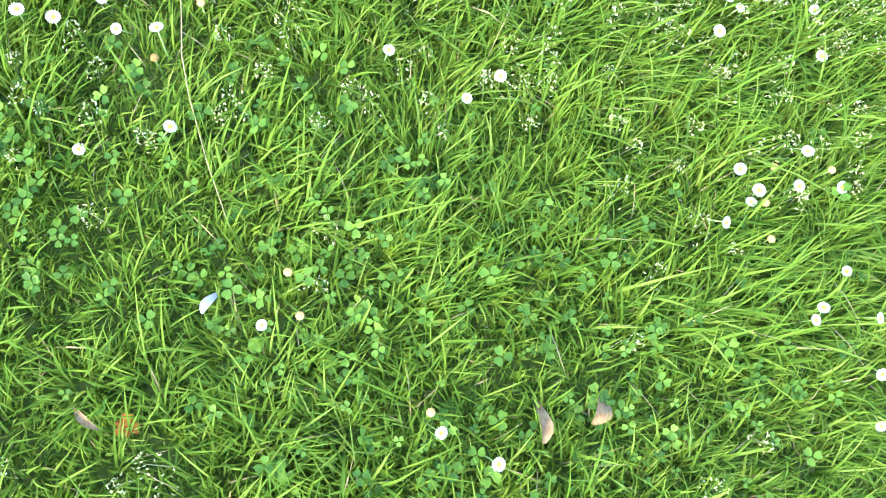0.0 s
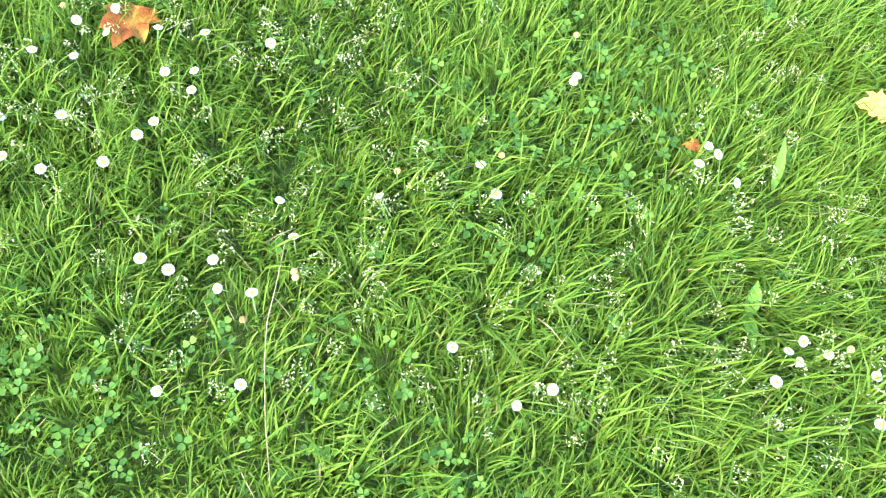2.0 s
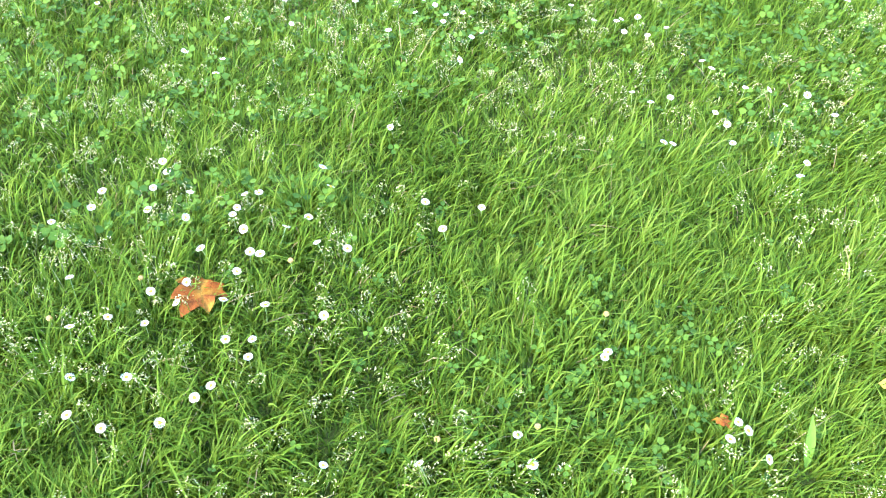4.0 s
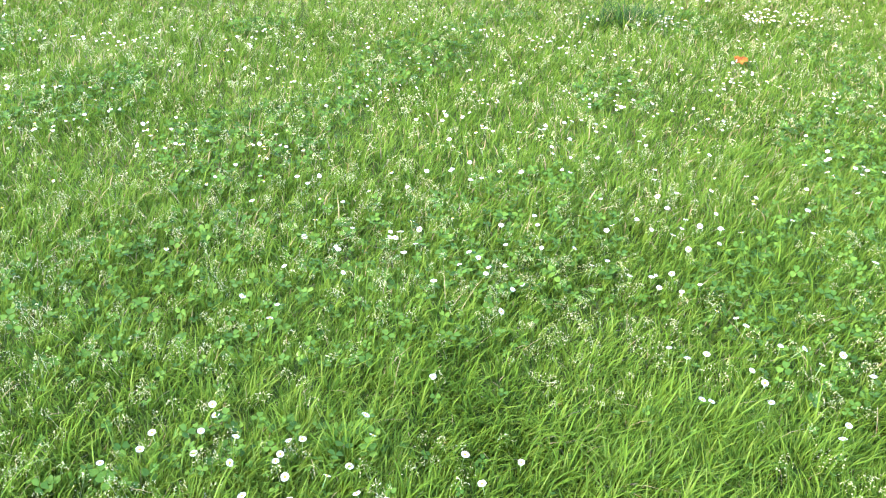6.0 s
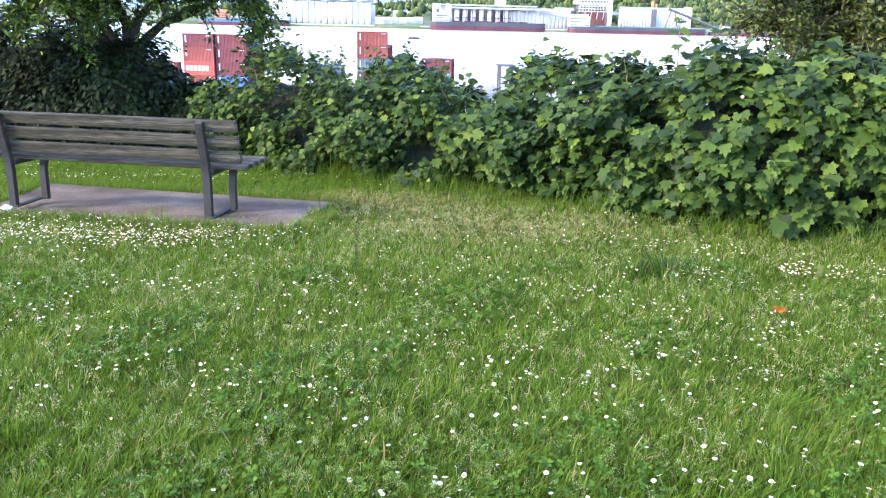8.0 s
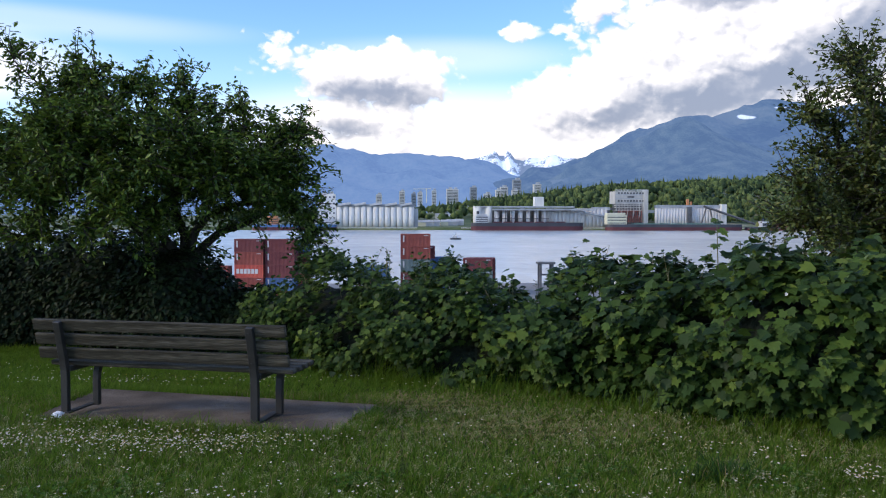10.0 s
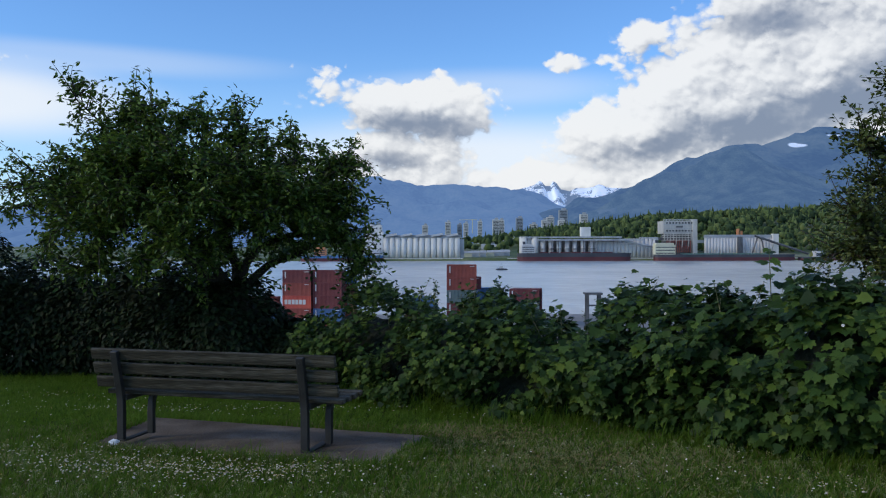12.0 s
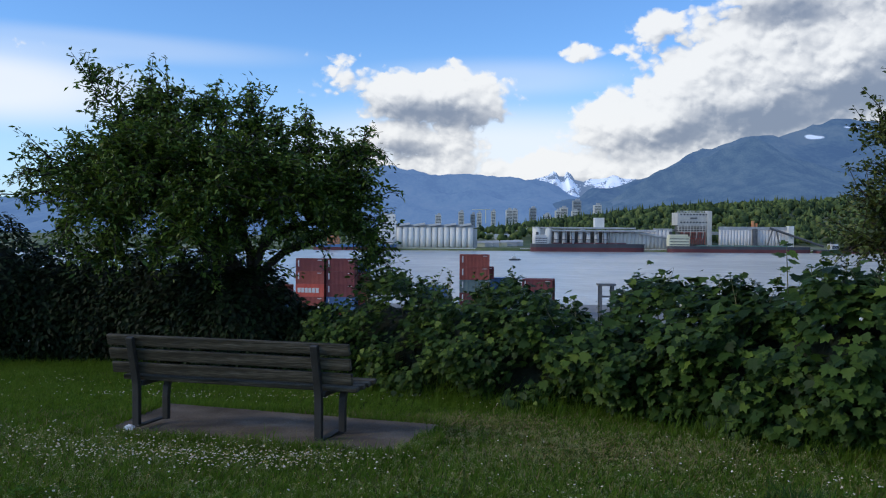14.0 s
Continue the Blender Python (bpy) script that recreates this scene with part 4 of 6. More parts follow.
def oval_leaf(slim=0.35):
    v = np.array([(0, 0, 0), (slim * 0.5, 0.35, 0.06), (slim * 0.42, 0.65, 0.03), (0, 1.0, -0.08), (-slim * 0.42, 0.65, 0.03), (-slim * 0.5, 0.35, 0.06)])
    return v, np.array([(0, 1, 2), (0, 2, 3), (0, 3, 4), (0, 4, 5)])


def leaf_frames(normals, tips, rng, jitter):
    """Rotation matrices whose z is near the normals and whose y is near the tip directions."""
    z = normals + rng.normal(0, jitter, normals.shape)
    z /= np.linalg.norm(z, axis=1)[:, None]
    y = tips + rng.normal(0, jitter, tips.shape)
    y -= z * (y * z).sum(1)[:, None]
    y /= np.linalg.norm(y, axis=1)[:, None]
    x = np.cross(y, z)
    return np.stack([x, y, z], -1)


def scatter_leaves(points, normals, tips, sizes, leaf, rng, jitter=0.45):
    v, f = leaf
    R = leaf_frames(normals, tips, rng, jitter)
    n = len(points)
    V = np.einsum("nij,kj->nki", R, v) * sizes[:, None, None] + points[:, None, :]
    F = f[None] + (np.arange(n) * len(v))[:, None, None]
    return V.reshape(-1, 3), F.reshape(-1, 3)


def joined(name, points, normals, tips, sizes, leaf, mat, rng, jitter=0.45):
    return np_mesh(name, *scatter_leaves(points, normals, tips, sizes, leaf, rng, jitter), mat)


HEDGE_LINE = [(-1.75, 11.25), (-1.0, 10.72), (0.0, 9.75), (1.0, 9.02), (1.5, 8.82), (1.95, 8.62), (2.55, 7.72), (3.05, 7.0), (3.6, 6.58), (4.3, 6.15), (6.2, 5.2)]
HEDGE_TOP = [0.80, 0.86, 0.86, 0.66, 0.60, 0.86, 1.09, 1.13, 1.15, 1.18, 1.20]
HX = np.array([p[0] for p in HEDGE_LINE])
HY = np.array([p[1] for p in HEDGE_LINE])
HS = np.concatenate([[0], np.cumsum(np.hypot(np.diff(HX), np.diff(HY)))])


def hedge_at(s):
    """Point on the hedge's foot line, the outward normal and the top height there."""
    x, y, top = np.interp(s, HS, HX), np.interp(s, HS, HY), np.interp(s, HS, HEDGE_TOP)
    x2, y2 = np.interp(s + 0.2, HS, HX), np.interp(s + 0.2, HS, HY)
    x1, y1 = np.interp(s - 0.2, HS, HX), np.interp(s - 0.2, HS, HY)
    l = np.hypot(x2 - x1, y2 - y1)
    return x, y, top, (y2 - y1) / l, -(x2 - x1) / l


def hedge_surface(s, a, rng):
    """Point of the hedge's skin; a: 0 at the foot of the front, 0.6 at its shoulder, 1 at the back of the top."""
    x, y, top, ox, oy = hedge_at(s)
    g = ground_z(x, y)
    top = top + 0.09 * np.sin(s * 2.3 + 1) * np.sin(s * 0.9) + 0.07 * np.sin(s * 6.1) + 0.05 * np.sin(s * 13.7)
    front = np.clip(a / 0.62, 0, 1)
    back = np.clip((a - 0.62) / 0.38, 0, 1)
    bulge = 0.24 * np.sin(np.pi * np.clip(front, 0, 1)) * (0.7 + 0.3 * np.sin(s * 2.9)) + 0.10 * np.sin(s * 4.3 + front * 5) - 0.30 * front ** 3
    out_ = bulge - 1.25 * back
    z = g + 0.03 + (top - g - 0.03) * np.where(a < 0.62, front ** 0.9 * 0.93, 0.93 + 0.07 * np.sin(back * np.pi))
    P = np.stack([x + ox * out_, y + oy * out_, z], -1)
    up = np.where(a < 0.62, 0.25 + 0.6 * front ** 2, 1.0)
    fo = np.where(a < 0.62, 1.0 - 0.5 * front, 0.25)
    Nn = np.stack([ox * fo, oy * fo, up], -1)
    return P, Nn / np.linalg.norm(Nn, axis=1)[:, None], np.stack([ox, oy, np.zeros_like(ox)], -1)


def wave3(P, f, seed):
    x, y, z = P[:, 0], P[:, 1], P[:, 2]
    return (np.sin(x * f + seed) * np.cos(z * f * 1.2 - seed) + np.sin((y + z * 0.7) * f * 1.3 + seed * 2) * np.cos((x - y) * f * 0.8)) / 1.4


def hedge_bush(s0, s1, label, seed, picked):
    """One stretch of the hedge: near-black inner sheet for shade, canes, joined foliage and the large front leaves as
    parts.
    """
    rng = np.random.default_rng(seed)
    bush = thing("hedge_shrub", label, "shrub", group="hedge")
    ns, na = int((s1 - s0) / 0.12) + 2, 18
    S, A = np.meshgrid(np.linspace(s0, s1, ns), np.linspace(0, 1, na))
    P, Nn, _ = hedge_surface(S.ravel(), A.ravel(), rng)
    # dark sheet set back from the leaves, drawn as the shade within
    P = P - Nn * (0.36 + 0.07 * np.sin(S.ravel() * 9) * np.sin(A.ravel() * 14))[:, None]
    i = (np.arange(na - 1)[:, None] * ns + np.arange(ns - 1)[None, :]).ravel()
    part("interior", np_mesh("interior", P, np.stack([i, i + 1, i + ns + 1, i + ns], -1), SHADE_CORE, True), None, bush)
    length = s1 - s0
    n = int(3500 * length)
    s, a = rng.uniform(s0 - 0.05, s1 + 0.05, n), rng.uniform(0, 1, n) ** 0.9
    P, Nn, O = hedge_surface(s, a, rng)
    clump = wave3(P, 4.2, seed * 0.0 + 1.0) + 0.6 * wave3(P, 9.5, 2.0)
    P = P + Nn * (rng.normal(-0.09, 0.08, n) + 0.17 * clump)[:, None] + rng.normal(0, 0.03, (n, 3))
    keep = (clump + rng.normal(0, 0.30, n)) > -0.34
    P, Nn, O, n = P[keep], Nn[keep], O[keep], int(keep.sum())
    P[:, 2] = np.maximum(P[:, 2], ground_z(P[:, 0], P[:, 1]) + 0.05)
    tips = O * 0.7 + np.array([0, 0, -0.75])
    facing = Nn * 0.55 + O * 0.25 + np.array([0, 0, 0.75])
    sizes = rng.uniform(0.045, 0.125, n) * np.where(rng.random(n) < 0.22, 1.4, 1) * np.clip(0.70 + 0.06 * P[:, 0], 0.62, 0.92)
    part("foliage", joined("foliage", P, facing, tips, sizes, small_lobed_leaf(), LEAF_HEDGE, rng, 0.44), None, bush, kind="stuff")
    # upright shoots along the top with small leaves
    n = int(12 * length)
    pts, nor, tip, siz = [], [], [], []
    canes = bmesh.new()
    for q in range(n):
        ss = rng.uniform(s0, s1)
        p, _, _ = hedge_surface(np.array([ss]), np.array([rng.uniform(0.6, 0.95)]), rng)
        p = p[0]
        h = rng.uniform(0.08, 0.26) * (1.6 if rng.random() < 0.12 else 1)
        lean = rng.normal(0, 0.10, 2)
        tp = p + np.array([lean[0], lean[1], h])
        add_tube(canes, p - np.array([0, 0, 0.2]), tp, 0.005, 0.002, 4)
        for k in range(7):
            w = 0.15 + 0.85 * k / 6
            d = rng.normal(0, 1, 3) * np.array([1, 1, 0.2])
            pts.append(p + (tp - p) * w)
            nor.append(np.array([0, 0, 1.0]) + d * 0.3)
            tip.append(d)
            siz.append(rng.uniform(0.04, 0.085) * (1.25 - 0.7 * w))
    part("cane", canes, CANE, bush, kind="stuff")
    part("shoot_leaves", joined("shoot_leaves", np.array(pts), np.array(nor), np.array(tip), np.array(siz), lobed_leaf(), LEAF_HEDGE, rng, 0.3), None, bush, kind="stuff")
    v, f = lobed_leaf()
    shared = np_mesh("leaf", v, f, LEAF_HEDGE_PICK)
    s, a = rng.uniform(s0, s1, picked), rng.uniform(0.05, 0.72, picked)
    P, Nn, O = hedge_surface(s, a, rng)
    P = P + Nn * (rng.uniform(0.0, 0.07, picked) + 0.12 * (wave3(P, 4.2, 1.0) + 0.6 * wave3(P, 9.5, 2.0)))[:, None]
    R = leaf_frames(Nn * 0.55 + O * 0.35 + np.array([0, 0, 0.7]), O * 0.7 + np.array([0, 0, -0.8]), rng, 0.36)
    for j in range(picked):
        m = Matrix(R[j].tolist()).to_4x4()
        m.translation = P[j]
        part("leaf", shared, None, bush, place=m @ Matrix.Scale(float(rng.uniform(0.075, 0.150) * np.clip(0.80 + 0.06 * P[j, 0], 0.7, 1.05)), 4))
    bloom = bmesh.new()
    for k in range(5):
        m = Matrix.Rotation(2 * math.pi * k / 5, 4, "Z")
        bloom.faces.new([bloom.verts.new(m @ Vector(p)) for p in ((0, 0.003, 0), (0.010, 0.012, 0.002), (0.007, 0.022, 0.005), (-0.007, 0.022, 0.005), (-0.010, 0.012, 0.002))])
    bloom_me = bm_mesh("blossom", bloom, BLOSSOM)
    for k in range(int(1.2 * length)):
        p, nn, o = hedge_surface(np.array([rng.uniform(s0, s1)]), np.array([rng.uniform(0.3, 0.7)]), rng)
        m = Matrix.Translation(p[0] + nn[0] * 0.09) @ Vector(o[0] + [0, 0, 0.5]).to_track_quat("Z", "Y").to_matrix().to_4x4()
        part("blossom", bloom_me, None, bush, "small white blossom", place=m @ Matrix.Scale(0.62, 4))
    return bush


cuts = [0, 2.3, 4.4, 6.0, 7.4, 8.9, float(HS[-1])]
for j, (a, b) in enumerate(zip(cuts, cuts[1:])):
    hedge_bush(a, b, ("dense dark green thimbleberry shrub at the lawn's edge", "leafy green bramble shrub with a low gap in its top", "large-leaved maple-like shrub with bright young leaves")[min(j // 2, 2)], 40 + j, (10, 30, 60, 120, 120, 60)[j])


def tree(name, label, trunk, limbs, mat, leaf, leaf_size, per_twig, seed, twig=0.55, droop=0.3, spread=1.0):
    """A tapered trunk, limbs as lists of points, twigs that branch off the limbs, and leaves along the twigs."""
    rng = np.random.default_rng(seed)
    root = thing(name, label, "tree")
    wood = bmesh.new()
    for (a, ra), (b, rb) in zip(trunk, trunk[1:]):
        add_tube(wood, a, b, ra, rb, 10)
    part("trunk", wood, BARK, root)
    pts, nor, tip = [], [], []
    for limb, r0, count in limbs:
        bm = bmesh.new()
        L = [Vector(p) for p in limb]
        m = len(L) - 1
        for j in range(m):
            add_tube(bm, L[j], L[j + 1], r0 * (1 - 0.75 * j / m), r0 * (1 - 0.75 * (j + 1) / m), 7)
        for q in range(count):
            w = (1 - 0.85 * rng.random() ** 1.25) * m
            j = min(int(w), m - 1)
            p = L[j].lerp(L[j + 1], w - j)
            d = Vector(rng.normal(0, 1, 3))
            d = (d.normalized() + (L[j + 1] - L[j]).normalized() * 0.6 + Vector((0, 0, 0.15))).normalized()
            ln = twig * rng.uniform(0.45, 1.25)
            mid_ = p + d * ln * 0.55
            end = mid_ + (d + Vector((0, 0, -droop)) + Vector(rng.normal(0, 0.3, 3))).normalized() * ln * 0.5
            add_tube(bm, p, mid_, 0.010, 0.006, 4)
            add_tube(bm, mid_, end, 0.006, 0.002, 4)
            for k in range(per_twig):
                h = (k + rng.random()) / per_twig
                c = p.lerp(mid_, h * 2) if h < 0.5 else mid_.lerp(end, h * 2 - 1)
                pts.append(np.array(c) + rng.normal(0, 0.035 * spread, 3))
                dd = np.array(d) * 0.5 + rng.normal(0, 0.6, 3) + np.array([0, 0, -droop])
                tip.append(dd)
                nor.append(np.array([0, 0, 0.8]) + rng.normal(0, 0.5, 3))
        part("limb", bm, BARK, root)
    pts = np.array(pts)
    part("crown", joined("crown", pts, np.array(nor), np.array(tip), rng.uniform(0.65, 1.25, len(pts)) * leaf_size, leaf, mat, rng, 0.2), None, root, kind="stuff")
    return root


def fan_limbs(centre, targets, r0, count, rng, sag=0.15):
    out_ = []
    for t in targets:
        a, b = Vector(centre), Vector(t)
        k = 5
        pts = [a.lerp(b, j / k) + Vector(rng.normal(0, 0.09, 3)) * (1 if 0 < j < k else 0) + Vector((0, 0, sag * math.sin(math.pi * j / k))) for j in range(k + 1)]
        out_.append((pts, r0, count))
    return out_


rng = np.random.default_rng(21)
fork = (-2.85, 12.35, 0.78)
HUBS = [Vector((-2.0, 12.25, 1.72)), Vector((-2.45, 12.3, 1.85)), Vector((-3.05, 12.35, 1.75)), Vector((-3.65, 12.3, 1.85)), Vector((-4.4, 12.3, 2.1))]
# arching main limbs from the fork
limbs = [([fork, (-2.62, 12.3, 1.08), (-2.36, 12.25, 1.30), (-2.0, 12.25, 1.42), (-1.65, 12.3, 1.62), (-1.3, 12.3, 1.95)], 0.075, 26),
         ([fork, (-2.72, 12.3, 1.30), (-2.5, 12.2, 1.55), (-2.2, 12.2, 1.66), HUBS[0], (-1.6, 12.2, 2.2)], 0.070, 26),
         ([fork, (-2.88, 12.4, 1.25), HUBS[2], (-2.95, 12.3, 2.4), (-2.9, 12.3, 3.0)], 0.085, 30),
         ([fork, (-3.2, 12.4, 1.25), HUBS[3], (-4.0, 12.2, 2.4), (-4.3, 12.2, 3.1)], 0.085, 30),
         ([fork, (-3.4, 12.4, 1.20), (-3.9, 12.3, 1.75), HUBS[4], (-5.1, 12.3, 2.4), (-5.8, 12.3, 2.4)], 0.080, 30),
         ([(-1.65, 12.3, 1.62), (-1.35, 12.2, 1.70), (-1.12, 12.2, 1.55), (-1.02, 12.2, 1.25)], 0.028, 70)]
OUTLINE = ((-5.12, 3.85, 0.0), (-4.8, 3.35, 0.1), (-4.35, 3.68, 0.2), (-4.0, 3.55, -0.2), (-3.6, 3.48, 0.3), (-3.2, 3.42, -0.2), (-2.88, 3.58, 0.1), (-2.5, 3.1, 0.2), (-2.0, 3.0, -0.2), (-1.55, 2.75, 0.2),
           (-1.22, 2.85, 0.0), (-1.15, 2.4, -0.2), (-1.05, 2.05, 0.1), (-5.3, 2.8, 0.2), (-5.75, 2.65, -0.2), (-6.15, 2.4, 0.1), (-6.2, 2.1, -0.1))
BODY = ((-5.2, 2.35, -0.6), (-4.6, 2.75, -0.8), (-4.0, 2.85, -0.9), (-3.4, 2.75, -1.0), (-2.8, 2.65, -1.0), (-2.2, 2.45, -0.8), (-1.7, 2.3, -0.7), (-4.9, 1.9, -0.9), (-4.2, 2.2, -1.1), (-3.6, 2.1, -1.2),
        (-3.0, 2.1, -1.1), (-2.35, 2.0, -0.9), (-1.75, 1.9, -0.6), (-4.5, 1.5, -1.0), (-3.9, 1.4, -1.1), (-3.4, 1.55, -1.2), (-5.3, 1.6, -0.6), (-4.6, 2.7, 0.7), (-3.4, 2.95, 0.8), (-2.4, 2.65, 0.7), (-5.4, 2.3, 0.6),
        (-1.6, 2.35, 0.5), (-3.2, 2.1, 0.9), (-4.2, 1.9, 0.8), (-4.4, 3.05, 0.0), (-3.1, 2.9, 0.1), (-3.8, 3.0, -0.4), (-3.9, 2.2, 0.3), (-2.9, 2.5, -0.2), (-5.0, 2.6, 0.0), (-3.2, 1.3, -0.9), (-4.9, 1.2, -0.7))
for x, z, dy in OUTLINE + BODY:
    end = Vector((x, 12.3 + dy, z))
    hub = min(HUBS, key=lambda h: (h - end).length)
    limbs += fan_limbs(hub, [end], 0.026, 62 if x > -5 else 44, rng, 0.08)
tree("garden_tree", "broad dark-leaved fruit tree behind the bench", [((-2.75, 12.4, float(ground_z(-2.75, 12.4)) - 0.1), 0.19), ((-2.8, 12.38, 0.2), 0.15), (fork, 0.12)],
     limbs, LEAF_TREE, oval_leaf(0.42), 0.088, 22, 31, twig=0.50, droop=0.45)

rng = np.random.default_rng(22)
fork = (6.1, 9.7, 0.6)
targets = [(4.75, 9.3, 2.75), (4.95, 9.6, 2.3), (5.2, 9.2, 3.2), (5.6, 9.8, 3.5), (6.0, 9.3, 3.7), (6.5, 10.0, 3.4), (4.6, 9.1, 1.9), (4.75, 9.8, 1.5), (5.3, 9.0, 2.3), (5.8, 9.0, 2.8), (5.6, 8.8, 1.8), (6.4, 9.0, 2.6), (7.0, 9.6, 3.0), (5.0, 9.0, 1.3), (5.9, 8.7, 1.4)]
tree("hawthorn_tree", "olive-green small-leaved tree behind the hedge", [((6.2, 9.8, float(ground_z(6.2, 9.8)) - 0.1), 0.12), ((6.15, 9.75, 0.1), 0.10), (fork, 0.08)],
     fan_limbs(fork, targets, 0.030, 95, rng), LEAF_OLIVE, oval_leaf(0.55), 0.064, 24, 32, twig=0.5, droop=0.1)


def low_shrub(label, x, y, rx, ry, top, mat, seed, n, size):
    """A rounded shrub of small leaves round an uneven near-black core that paints its inner shade."""
    rng = np.random.default_rng(seed)
    g = float(ground_z(x, y))
    h = top - g
    s = thing("dark_shrub", label, "shrub", group="shrubs under the tree")
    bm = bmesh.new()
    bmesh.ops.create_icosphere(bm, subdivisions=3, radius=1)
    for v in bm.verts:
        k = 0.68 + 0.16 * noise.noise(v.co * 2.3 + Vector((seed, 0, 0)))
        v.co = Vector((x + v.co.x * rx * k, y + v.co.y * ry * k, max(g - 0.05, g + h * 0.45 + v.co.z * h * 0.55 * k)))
    part("interior", bm, SHADE_CORE, s)
    d = rng.normal(0, 1, (n, 3))
    d /= np.linalg.norm(d, axis=1)[:, None]
    k = 0.9 + 0.16 * rng.random(n) + 0.10 * np.sin(d[:, 0] * 7 + seed) * np.sin(d[:, 2] * 6)
    P = np.stack([x + d[:, 0] * rx * k, y + d[:, 1] * ry * k, g + h * 0.45 + d[:, 2] * h * 0.55 * k], -1)
    P[:, 2] = np.maximum(P[:, 2], g + 0.03 + 0.2 * rng.random(n))
    part("foliage", joined("foliage", P, d * 0.6 + np.array([0, 0, 0.6]), d * 0.5 + np.array([0, 0, -0.5]), rng.uniform(0.06, 0.13, n), oval_leaf(0.5), mat, rng, 0.4), None, s, kind="stuff")
    return s


# shrubs under the tree, darkened by leaf colour in place of its shade
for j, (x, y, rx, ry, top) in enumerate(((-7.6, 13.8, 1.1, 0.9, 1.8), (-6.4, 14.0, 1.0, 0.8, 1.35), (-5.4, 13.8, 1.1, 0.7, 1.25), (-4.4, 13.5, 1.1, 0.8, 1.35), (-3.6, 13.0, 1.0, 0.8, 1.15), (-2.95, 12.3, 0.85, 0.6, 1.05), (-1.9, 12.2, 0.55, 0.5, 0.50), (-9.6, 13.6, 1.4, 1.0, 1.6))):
    low_shrub("dense shrub under the tree, its shade painted as near-black leaves", x, y, rx, ry, top, LEAF_SHADED, 60 + j, 6500, 0.08)



def sapling(x, y, z0, z1, seed, size):
    """A single upright maple shoot standing over the hedge."""
    rng = np.random.default_rng(seed)
    s = thing("maple_sapling", "young broad-leaved shoot standing above the hedge", "sapling", group="shoots above the hedge")
    g = float(ground_z(x, y))
    bm = bmesh.new()
    add_tube(bm, (x, y, g), (x + 0.03, y, (g + z1) / 2), 0.012, 0.008, 6)
    add_tube(bm, (x + 0.03, y, (g + z1) / 2), (x, y + 0.02, z1), 0.008, 0.003, 6)
    part("cane", bm, CANE, s)
    v, f = lobed_leaf()
    me = np_mesh("leaf", v, f, LEAF_HEDGE_PICK)
    n = 13
    for k in range(n):
        t = k / (n - 1)
        a = k * 2.4 + rng.uniform(-0.4, 0.4)
        d = Vector((math.cos(a), math.sin(a), 0.1 - 0.5 * (1 - t)))
        R = leaf_frames(np.array([[0.2 * d.x, 0.2 * d.y - 0.35, 1.0]]), np.array([list(d)]), rng, 0.2)[0]
        m = Matrix(R.tolist()).to_4x4()
        m.translation = Vector((x, y, z0 + (z1 - z0) * t)) + d * 0.04 * (1.3 - t)
        part("leaf", me, None, s, place=m @ Matrix.Scale(size * (1.15 - 0.75 * t) * float(rng.uniform(0.8, 1.15)), 4))
    return s


sapling(3.22, 8.0, 0.95, 1.52, 71, 0.20)
sapling(3.5, 8.1, 0.95, 1.30, 72, 0.13)
sapling(2.25, 9.0, 0.85, 1.12, 73, 0.12)
sapling(-0.15, 10.6, 0.62, 1.02, 74, 0.12)
sapling(2.75, 8.5, 0.9, 1.18, 75, 0.13)
sapling(4.0, 7.6, 0.95, 1.34, 76, 0.14)


# ---- lawn ----
def in_pad(x, y, grow=0.0):
    inside = np.ones(len(x), dtype=bool)
    for (ax, ay), (bx, by) in zip(SLAB, SLAB[1:] + SLAB[:1]):
        l = math.hypot(bx - ax, by - ay)
        inside &= ((bx - ax) * (y - ay) - (by - ay) * (x - ax)) / l > -grow
    return inside


def hedge_foot(x):
    return np.interp(x, np.concatenate([[-12, -5.5, -3.2], HX]), np.concatenate([[13.2, 13.2, 12.4], HY]))


def lawn_points(rng, per_m2, x0, x1, y0, y1):
    """Random places on the open lawn, in the fan of ground that the walk looks over."""
    n = int(per_m2 * (x1 - x0) * (y1 - y0))
    x, y = rng.uniform(x0, x1, n), rng.uniform(y0, y1, n)
    ok = (np.abs(x - 0.15) < 0.60 * np.maximum(y, 0) + 1.0) & (y < hedge_foot(x) + 0.12) & ~in_pad(x, y, -0.03)
    return x[ok], y[ok]


def wave(x, y, f, seed):
    """A cheap smooth field between about -1 and 1."""
    return (np.sin(x * f + seed) * np.cos(y * f * 1.13 - seed * 1.7) + np.sin((x * 0.7 + y * 0.8) * f * 1.9 + seed * 3.1) + np.cos((x * 0.9 - y * 0.6) * f * 2.7 - seed)) / 3


def worn(x, y):
    """The trodden, yellowed ground round the end of the bench."""
    return np.exp(-(((x - 1.3) / 0.9) ** 2 + ((y - 7.0) / 0.55) ** 2)) + np.exp(-(((x - 0.5) / 0.6) ** 2 + ((y - 8.1) / 0.5) ** 2))


